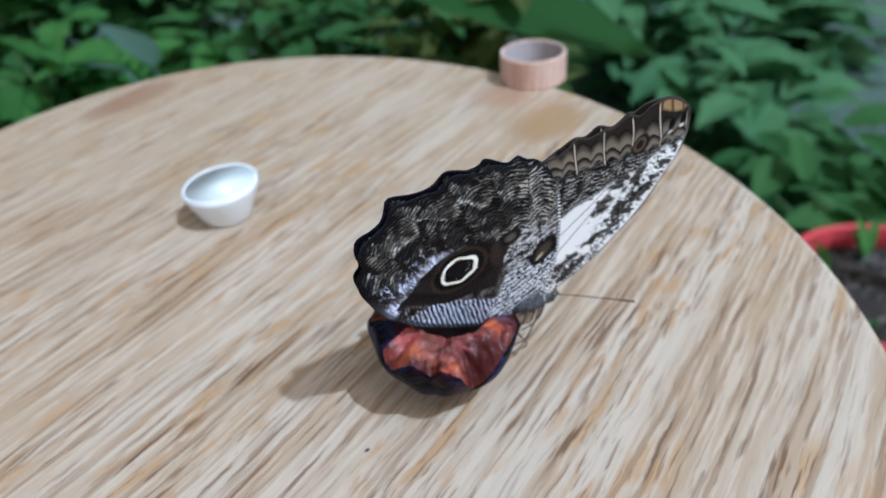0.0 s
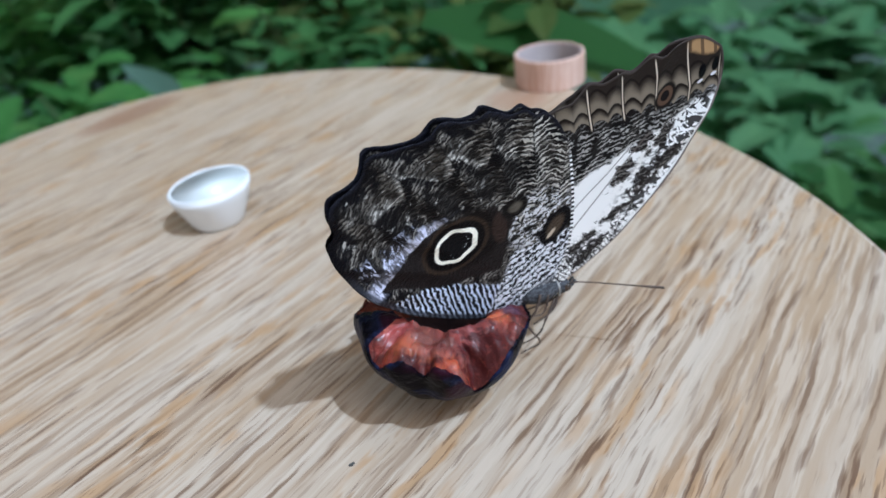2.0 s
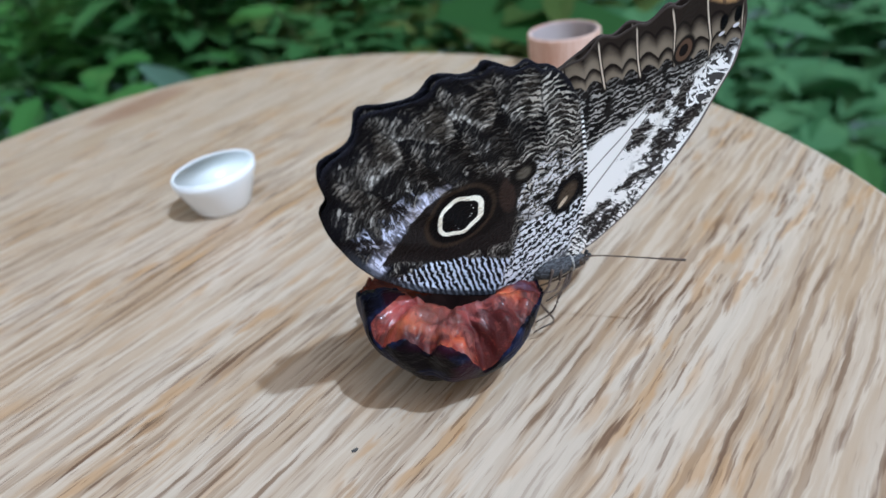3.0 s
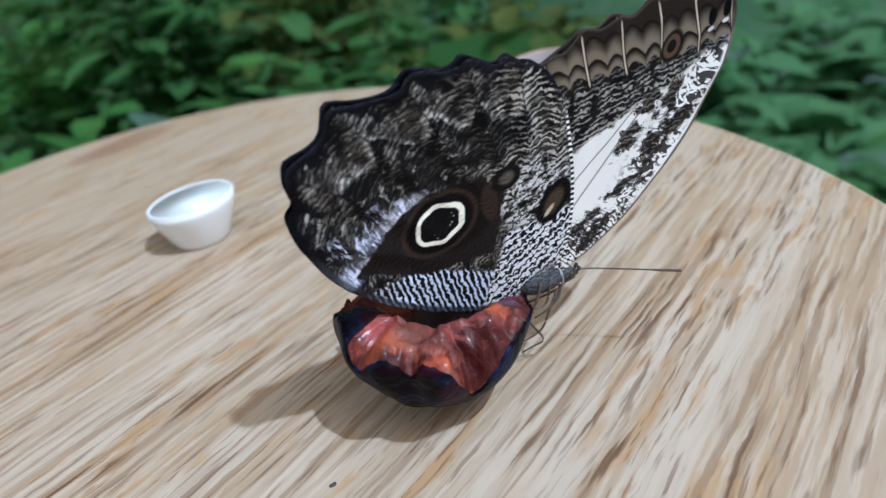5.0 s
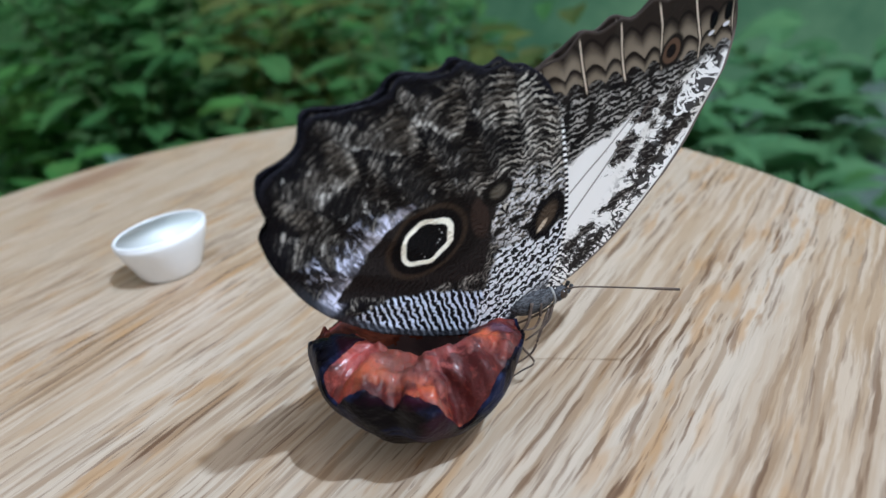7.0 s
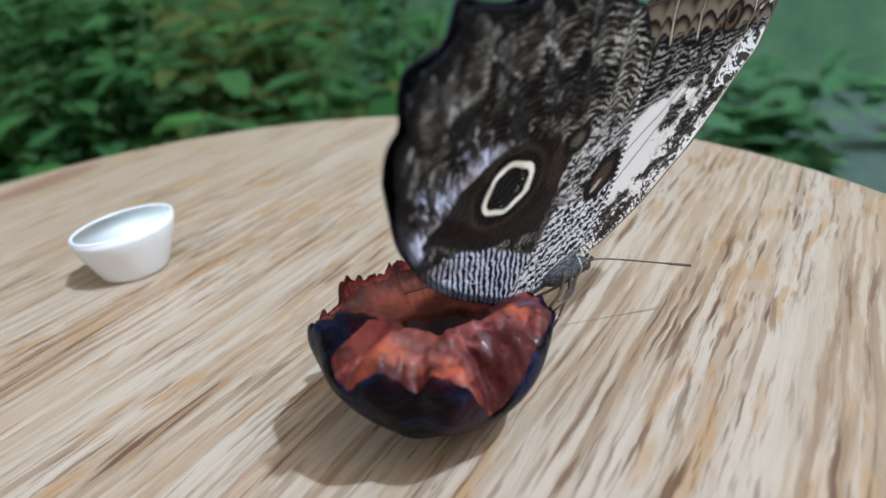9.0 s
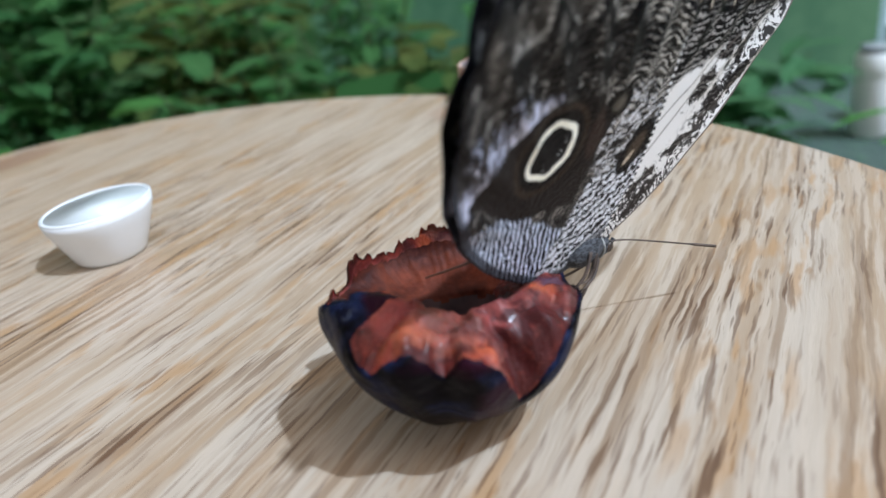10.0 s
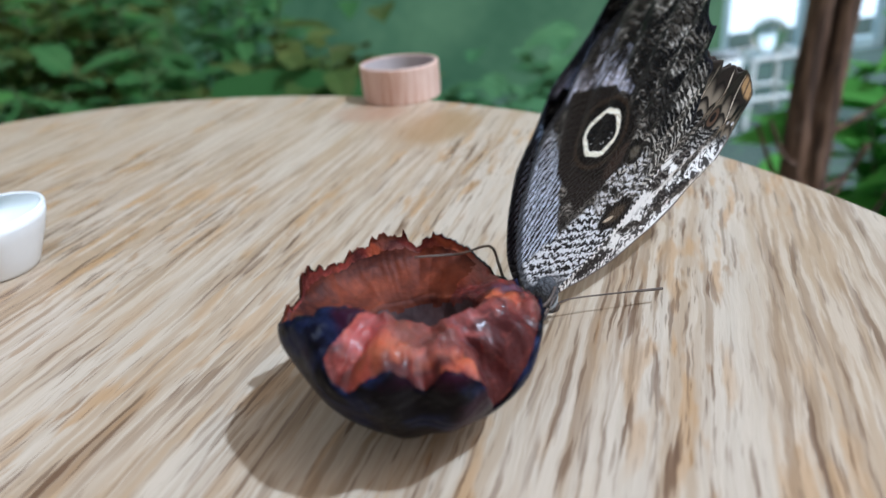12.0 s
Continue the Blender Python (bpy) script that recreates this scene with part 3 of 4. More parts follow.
def wing_mesh(outline, centre, front, sag, rays=220, rings=70):
    """A thin wing in the xz plane: a fan of rays from its root to the outline, with raised veins and a soft camber."""
    edge = spline(outline, 40, True)
    cx, cz = centre
    polar = sorted((math.atan2(z - cz, x - cx) % (2 * math.pi), math.hypot(x - cx, z - cz)) for x, z in edge)
    angles, reach = [p[0] for p in polar], [p[1] for p in polar]
    bm = bmesh.new()
    rim = bm.verts.layers.float.new("rim_mm")
    layers = []
    for side in (0, 1):
        rows = []
        for i in range(rays):
            a = 2 * math.pi * i / rays
            r = float(np.interp(a, angles, reach, period=2 * math.pi))
            row = []
            for j in range(1, rings + 1):
                q = r * j / rings
                x, z = cx + q * math.cos(a), cz + q * math.sin(a)
                y = front * 0.35 + sag(x, z)
                ray = math.atan2(z + 2.0, x + 1.0) * 18.0 - 2.2
                away = min(1.0, max(0.0, math.hypot(x, z) - 30) / 22)
                y += front * away * (0.20 * abs(math.cos(ray)) ** 30 + 0.36 * math.cos(2 * ray))
                y += 0.0 if side == 0 else -front * (0.22 if j < rings else 0.10)
                v = bm.verts.new((x * 0.001, y * 0.001, z * 0.001))
                v[rim] = r - q
                row.append(v)
            rows.append(row)
        hub = bm.verts.new((cx * 0.001, (front * (0.35 - 0.22 * side) + sag(cx, cz)) * 0.001, cz * 0.001))
        hub[rim] = 30.0
        layers.append((rows, hub))
    for side, (rows, hub) in enumerate(layers):
        for i in range(rays):
            a, b = rows[i], rows[(i + 1) % rays]
            for j in range(rings - 1):
                quad = (a[j], a[j + 1], b[j + 1], b[j])
                bm.faces.new(quad if side == 0 else quad[::-1])
            tri = (hub, a[0], b[0])
            bm.faces.new(tri if side == 0 else tri[::-1])
    for i in range(rays):
        a, b = layers[0][0][i][-1], layers[0][0][(i + 1) % rays][-1]
        c, d = layers[1][0][(i + 1) % rays][-1], layers[1][0][i][-1]
        bm.faces.new((a, d, c, b))
    bmesh.ops.recalc_face_normals(bm, faces=bm.faces)
    return bm


BLACK, UMBER, BROWN = (0.002, 0.002, 0.0035), (0.004, 0.0037, 0.0045), (0.015, 0.013, 0.0125)
WHITE, CREAM = (0.90, 0.89, 0.89), (0.95, 0.92, 0.80)


def wing_base(name):
    """Coordinates in millimetres and the fine scale pattern common to the wings."""
    M = Mat(name, 0.45, spec=0.07)
    vec = M.coords()
    x, y, z = M.split(vec)
    x, z = x * 1000.0, z * 1000.0
    flat = M.join(x, z, 0.0)
    n_big, n_mid, n_fine = M.noise(flat, 0.10, 3.0), M.noise(flat, 0.34, 3.0), M.noise(flat, 2.6, 3.0, 0.6)
    warp = (M.noise(flat, 0.45, 2.0) - 0.5) * 5.5 + (M.noise(flat, 1.1, 2.0) - 0.5) * 3.0
    rim = M.tree.nodes.new("ShaderNodeAttribute")
    rim.attribute_name = "rim_mm"
    return M, x, z, flat, n_big, n_mid, n_fine, warp, Node(M.tree, rim.outputs["Fac"])


def convex(x, z, edges):
    """Signed distance (mm) from a convex patch: below 0 inside. Each edge is a point on it and its outward way."""
    worst = None
    for px, pz, nx, nz in edges:
        ln = math.hypot(nx, nz)
        d = (x - px) * (nx / ln) + (z - pz) * (nz / ln)
        worst = d if worst is None else worst.max(d)
    return worst


def hind_material():
    M, x, z, flat, n_big, n_mid, n_fine, warp, rim = wing_base("hindwing_scales")
    rad = (x * x + z * z).sqrt()
    # veins fan out from the root, with the cells between them shifted one against the next
    ray = (z + 2.0).op("ARCTAN2", x + 1.0) * 18.0 - 2.2
    cell = (ray / math.pi).op("FLOOR")
    shift = (cell * 12.9).sin()
    bulge = ray.sin().abs()
    rip = ((rad + shift * 1.2 - bulge * 1.3) * 4.3 + warp * 2.0).sin()
    lines = rip.step(0.25, 0.85)
    fine = ((rad + shift) * 7.6 + warp * 2.6).sin().step(0.0, 0.7)
    pale = M.noise(flat, 0.24, 2.0, 0.5, 0.8)
    # rippled brown ground
    col = M.mix((n_big * 0.6 + n_mid * 0.5).step(0.44, 0.70), (0.005, 0.0045, 0.005), (0.020, 0.017, 0.015))
    col = M.mix(fine * n_mid.step(0.36, 0.58) * 0.55, col, (0.17, 0.155, 0.14))
    col = M.mix(lines * n_mid.step(0.42, 0.60) * 0.75, col, (0.34, 0.315, 0.28))
    # each cell: a dark margin, a rippled tan tongue with a whitish point, and a black bar inside it
    tongue = rim + shift * 2.2 + (1.0 - bulge) * 5.0 + (n_mid - 0.5) * 5.0
    upper = (rad + (n_mid - 0.5) * 6.0).step(38.0, 43.0)
    tan = tongue.step(4.0, 7.5) * tongue.step(14.2, 13.2) * upper
    col = M.mix(tan * (0.15 + lines * 0.6) * n_big.step(0.38, 0.58), col, (0.060, 0.053, 0.045))
    point = tongue.step(10.2, 12.4) * tongue.step(14.4, 13.4) * upper
    col = M.mix(point * lines.max(0.25) * pale.step(0.46, 0.60) * 0.85, col, (0.62, 0.60, 0.56))
    bar = tongue.step(13.6, 14.4) * tongue.step(19.5, 17.0) * upper
    col = M.mix(bar * (0.92 - lines * 0.25), col, BLACK)
    edge_dark = tongue.step(6.0, 3.6) * upper
    col = M.mix(edge_dark * (0.9 - lines * n_mid.step(0.5, 0.65) * 0.5), col, (0.004, 0.004, 0.006))
    # paler belt beside the leading edge, down to the fan of white lines
    belt = convex(x, z, ((-14.0, 45.0, -1.0, 0.1), (0.0, 30.0, 0.3, -1.0), (0.0, 58.0, 0.0, 1.0)))
    belt = (belt + (n_mid - 0.5) * 8.0).step(1.5, -2.0)
    col = M.mix(belt * lines * (pale.step(0.40, 0.56) * 0.8 + 0.12), col, (0.60, 0.57, 0.52))
    col = M.mix(belt * bar * 0.6, col, BLACK)
    # dark swath over the eyespot
    swath = convex(x, z, ((-34.0, 45.0, -0.1, 1.0), (-20.0, 35.0, 0.15, -1.0), (-9.0, 40.0, 1.0, 0.2), (-52.0, 38.0, -1.0, 0.3)))
    swath = (swath + (n_mid - 0.5) * 9.0 + (n_big - 0.5) * 5.0).step(0.8, -1.8)
    col = M.mix(swath * (0.85 - fine * pale.step(0.50, 0.62) * 0.6), col, (0.005, 0.0045, 0.005))
    tuft = M.noise(flat, 0.30, 3.0, 0.6, 1.0).step(0.585, 0.66)
    col = M.mix(tuft * upper * x.step(-14.0, -26.0) * (0.25 + lines * 0.6), col, (0.46, 0.44, 0.41))
    # thin dark veins
    col = M.mix(bulge.step(0.10, 0.03) * upper * 0.55, col, BLACK)
    # smooth brown field of the eyespot, framed by a lavender arc
    field = convex(x, z, ((-48.0, 21.0, -0.66, 0.75), (-36.0, 31.8, -0.16, 0.99), (-17.0, 34.6, 0.79, 0.61), (-12.0, 27.0, 0.98, -0.21), (-15.0, 13.0, -0.03, -1.0), (-32.0, 13.4, -0.425, -0.905)))
    field = field + (n_mid - 0.5) * 2.2
    grain = M.noise(M.join(x * 0.9 + z * 0.5, z * 0.22 - x * 0.3, 5.0), 0.75, 3.0, 0.6, 1.0)
    above = convex(x, z, ((-40.0, 27.0, 0.66, -0.75), (-16.0, 34.0, 1.0, 0.3)))
    arc = field.step(0.0, 0.5) * (field - (x + 27.0) * -0.10 + (n_mid - 0.5) * 2.2).step(3.2, 1.0) * (above + (n_mid - 0.5) * 3.0).step(1.5, -0.5)
    col = M.mix(arc * (0.25 + grain.step(0.42, 0.56) * 0.75), col, (0.66, 0.67, 0.84))
    haze = convex(x, z, ((-38.0, 32.0, 1.0, -0.15), (-44.0, 35.0, -0.25, 1.0), (-47.0, 21.0, 0.35, -1.0)))
    haze = (haze + (n_mid - 0.5) * 10.0 + (pale - 0.5) * 9.0).step(0.5, -4.0) * rim.step(2.6, 5.0)
    col = M.mix(haze * 0.7, col, (0.012, 0.011, 0.014))
    col = M.mix(haze * grain.step(0.51, 0.61) * 0.95, col, (0.64, 0.67, 0.86))
    # zebra bars along the lower hem, and the branching white lines towards the root
    worm = M.noise(flat, 0.9, 1.0, 0.5, 0.6)
    bars = (x * 4.4 + z * 1.1 + warp * 1.5 + (n_fine - 0.5) * 0.8).sin().step(0.0, 0.45)
    low = convex(x, z, ((-47.0, 22.0, 0.425, 0.905), (-32.0, 15.0, 0.0, 1.0), (-13.0, 30.0, 1.0, 0.0)))
    low = (low + (n_mid - 0.5) * 2.6).step(0.5, -0.5)
    col = M.mix(low, col, M.mix(bars, (0.006, 0.006, 0.009), (0.66, 0.73, 0.90)))
    zeb2 = (x * 1.8 - z * 2.7 + worm * 6.0 + warp * 2.0).sin().step(-0.2, 0.2)
    fan = convex(x, z, ((-14.0, 10.0, -1.0, 0.35), (0.0, 19.0, -0.15, 1.0), (0.0, -2.0, 0.3, -1.0)))
    fan = (fan + (n_mid - 0.5) * 3.0).step(0.6, -0.8)
    col = M.mix(fan, col, M.mix(zeb2, (0.006, 0.006, 0.008), (0.78, 0.80, 0.86)))
    net = ellipse(x, z, -4.5, 26.5, 10.0, 9.0, 30.0).step(1.15, 0.8)
    col = M.mix(net * (0.9 - fan) * zeb2 * n_mid.step(0.40, 0.55), col, (0.74, 0.74, 0.78))
    brown = M.mix(n_fine.step(0.35, 0.65), (0.006, 0.005, 0.005), (0.021, 0.0165, 0.016))
    col = M.mix(field.step(0.35, -0.35), col, brown)
    dusk = ellipse(x, z, -24.5, 26.4, 10.6, 8.8, 12.0)
    col = M.mix(dusk.step(1.12, 0.86), col, (0.0065, 0.005, 0.005))
    patch = ellipse(x, z, -15.6, 27.2, 2.4, 5.6, 6.0)
    col = M.mix(patch.step(1.05, 0.7) * 0.85, col, (0.034, 0.021, 0.017))
    # grey base by the body
    root = ellipse(x, z, -2.0, -1.0, 9.0, 4.2, 28.0).step(1.15, 0.6)
    col = M.mix(root * (0.85 - bars * 0.3), col, (0.085, 0.088, 0.10))
    # eyespot
    e = ellipse(x, z, -27.6, 25.9, 6.3, 5.2, 26.0)
    col = M.mix(e.step(1.58, 1.44), col, (0.030, 0.020, 0.014))
    col = M.mix(e.step(1.40, 1.24), col, (0.003, 0.0025, 0.003))
    angle = (z - 25.9).op("ARCTAN2", x + 27.6)
    wavy = e + (angle * 6.0 + 1.0).sin() * 0.035 + (n_mid - 0.5) * 0.16 + (n_fine - 0.5) * 0.04
    col = M.mix(wavy.step(1.03, 0.96), col, CREAM)
    col = M.mix((wavy + (x + 27.5) * 0.006).step(0.80, 0.75), col, (0.004, 0.004, 0.005))
    dots = M.cells(flat, 1.0).step(0.22, 0.12) * e.step(0.68, 0.6) * e.step(0.40, 0.5) * (x - z).step(-54.0, -51.0)
    col = M.mix(dots, col, WHITE)
    # drop-shaped spots
    d = ellipse(x, z, 0.5, 22.2, 5.6, 3.1, 60.0)
    col = M.mix(d.step(1.22, 1.05), col, BLACK)
    col = M.mix(d.step(0.82, 0.45), col, (0.060, 0.043, 0.030))
    d2 = ellipse(x, z, -0.6, 20.0, 2.4, 0.7, 52.0)
    col = M.mix(d2.step(1.0, 0.6), col, (0.55, 0.46, 0.35))
    d = ellipse(x, z, -11.4, 32.4, 3.5, 2.8, 30.0)
    col = M.mix(d.step(1.25, 0.95), col, (0.006, 0.005, 0.005))
    col = M.mix(d.step(0.72, 0.3), col, (0.10, 0.088, 0.070))
    # dark margin, with a grey lower hem and a barred fringe on the leading side
    edge = rim + (n_mid - 0.5) * 3.0
    col = M.mix(edge.step(3.2, 1.6) * x.step(-14.0, -26.0) * z.step(25.0, 33.0), col, (0.0025, 0.0025, 0.004))
    col = M.mix(edge.step(1.5, 0.5) * z.step(46.0, 52.0), col, (0.010, 0.010, 0.015))
    col = M.mix(rim.step(2.4, 1.2) * z.step(34.0, 26.0) * x.step(-3.0, -8.0) * 0.9, col, (0.030, 0.033, 0.042))
    fringe = (z * 4.4).sin().step(-0.2, 0.3)
    col = M.mix(rim.step(1.1, 0.6) * x.step(-2.0, 2.0) * z.step(46.0, 42.0), col, M.mix(fringe, BLACK, WHITE))
    M.put("Base Color", col)
    M.bump(rip * 0.5 + n_fine, 0.5, 0.0003)
    return M.mat


def fore_material():
    M, x, z, flat, n_big, n_mid, n_fine, warp, rim = wing_base("forewing_scales")
    rip = (z * 4.6 - x * 1.0 + warp * 2.4).sin()
    lines = rip.step(0.1, 0.7)
    col = M.mix((n_big * 0.6 + n_mid * 0.5).step(0.42, 0.66), UMBER, BROWN)
    col = M.mix(lines * n_mid.step(0.38, 0.54) * 0.9, col, (0.44, 0.42, 0.40))
    inward = rim * 1.2
    ink = (0.014, 0.011, 0.011)
    # white field: whole beside the hindwing, broken up towards the leading edge and the tip
    upper = z - x * 0.46
    ragged = (n_mid - 0.5) * 5.0 + (n_fine - 0.5) * 2.0
    white = (upper + ragged).step(31.4, 30.0)
    col = M.mix(white, col, WHITE)
    streaks = (upper + ragged * 1.4).step(42.0, 34.0) * inward.step(14.0, 6.0) * (x * 2.0 + z * 2.6 + warp * 3.0).sin().step(0.0, 0.6)
    col = M.mix(streaks * 0.85, col, WHITE)
    for cx, cz, rx, rz, turn, rag in ((19.8, 33.0, 6.0, 2.6, 62.0, 3.6), (32.8, 33.4, 5.2, 2.6, 35.0, 1.6), (19.5, 19.6, 6.4, 1.6, 24.0, 3.0), (10.0, 13.0, 5.0, 1.8, 38.0, 2.8), (26.5, 28.5, 3.0, 5.5, -20.0, 5.0), (30.0, 40.5, 3.0, 5.5, -25.0, 4.4), (12.0, 8.0, 6.0, 1.6, 42.0, 2.4), (24.5, 40.0, 4.0, 2.4, 30.0, 3.4)):
        blot = ellipse(x, z, cx, cz, rx, rz, turn) + (n_mid - 0.5) * rag + (n_fine - 0.5) * rag * 0.5
        col = M.mix(blot.step(1.0, 0.8), col, M.mix(lines * 0.5, ink, (0.28, 0.26, 0.24)))
    flecks = M.noise(M.join(x * 1.0 - z * 0.25, z * 1.6 + x * 0.4, 3.0), 0.28, 2.0, 0.6, 1.5).step(0.50, 0.54)
    col = M.mix(flecks * white * inward.step(20.0, 9.0) * inward.step(1.0, 2.4) * 0.95, col, ink)
    zig = (x * 3.4 + z * 3.2 + warp * 3.0).sin().step(0.0, 0.5)
    col = M.mix(zig * (z + (n_mid - 0.5) * 6.0).step(16.0, 10.0), col, ink)
    for slope, off in ((0.62, 6.5), (0.80, 15.5)):
        vein = ((z * slope - x * 0.78) - off).abs()
        col = M.mix(vein.step(0.35, 0.15) * white * z.step(10.0, 14.0) * 0.7, col, (0.12, 0.10, 0.09))
    # border of two rows of grey-brown scallops, parted by pale veins
    u = x + (z - 52.0) * 0.22
    scal = (u * 0.68 + 0.9).sin().abs()
    out = z - x * 0.035 - scal * 1.9 + (n_mid - 0.5) * 0.8
    col = M.mix(out.step(45.5, 47.0) * (0.9 - lines * 0.25), col, (0.010, 0.008, 0.008))
    for low, high in ((48.6, 51.4), (51.8, 56.6)):
        col = M.mix(out.step(low, low + 0.35), col, (0.22, 0.182, 0.138))
        col = M.mix((out + (n_mid - 0.5) * 1.2).step(low + 0.7, high), col, (0.024, 0.018, 0.015))
        col = M.mix(out.step(high - 0.3, high) * out.step(high + 0.7, high + 0.4), col, (0.012, 0.009, 0.008))
    stripe = (u * 0.34 + 0.45).sin().abs()
    col = M.mix(stripe.step(0.20, 0.12) * out.step(47.0, 48.0), col, (0.022, 0.016, 0.013))
    col = M.mix(stripe.step(0.085, 0.04) * out.step(47.5, 48.5) * rim.step(0.5, 2.0), col, (0.66, 0.57, 0.46))
    # small eyespot and tip
    f = ellipse(x, z, 28.9, 52.4, 3.3, 2.3, 70.0)
    col = M.mix(f.step(1.3, 1.0), col, (0.012, 0.010, 0.009))
    col = M.mix(f.step(0.88, 0.74), col, (0.10, 0.06, 0.04))
    col = M.mix(f.step(0.5, 0.4), col, (0.010, 0.008, 0.008))
    tip = ellipse(x, z, 37.5, 63.6, 5.2, 2.2, -14.0)
    col = M.mix((tip + (n_mid - 0.5) * 0.5).step(1.1, 0.6), col, (0.40, 0.25, 0.12))
    col = M.mix((x * 1.9 + z * 0.4).sin().step(0.55, 0.8) * tip.step(1.1, 0.8) * 0.8, col, (0.07, 0.045, 0.03))
    for cx, cz in ((42.2, 58.0), (38.2, 57.0)):
        blk = ellipse(x, z, cx, cz, 1.2, 2.2, 10.0)
        col = M.mix(blk.step(1.1, 0.8), col, BLACK)
        glint = ellipse(x, z, cx + 0.3, cz - 2.8, 1.0, 0.6, 10.0)
        col = M.mix(glint.step(1.1, 0.7), col, (0.75, 0.75, 0.82))
    # leading edge
    col = M.mix(rim.step(0.9, 0.5) * x.step(4.0, 10.0) * z.step(58.0, 52.0), col, (0.16, 0.13, 0.12))
    col = M.mix(rim.step(0.8, 0.4) * z.step(52.0, 56.0), col, (0.05, 0.04, 0.035))
    M.put("Base Color", col)
    M.bump(rip * 0.3 + n_fine, 0.2, 0.0002)
    return M.mat


def hair_material():
    M = Mat("body_fur", 0.8)
    x, y, z = M.split(M.coords())
    fur = M.noise(M.join(x * 900.0, y * 2500.0, z * 2500.0), 1.0, 3.0)
    M.put("Base Color", M.mix(fur.step(0.35, 0.65), (0.012, 0.013, 0.016), (0.075, 0.078, 0.088)))
    M.bump(fur, 0.7, 0.0006)
    return M.mat


HIND_MAT, FORE_MAT, FUR = hind_material(), fore_material(), hair_material()
LIMB = plain_material("insect_limb", (0.040, 0.027, 0.021), (0.11, 0.075, 0.055), 400, 0.6, 0.3, 0.0002)
EYE_DARK = plain_material("insect_eye", (0.015, 0.012, 0.010), (0.06, 0.04, 0.03), 500, 0.2, 0.1, 0.0002)
COLLAR = plain_material("pale_collar", (0.22, 0.22, 0.21), (0.38, 0.37, 0.35), 900, 0.7, 0.5, 0.0003)
MOVING = {}


def ball(cx, cy, cz, rx, ry, rz, bm=None):
    bm = bm or bmesh.new()
    bmesh.ops.create_uvsphere(bm, u_segments=28, v_segments=16, radius=1.0, matrix=Matrix.Translation((cx, cy, cz)) @ Matrix.Diagonal((rx, ry, rz, 1)))
    return bm


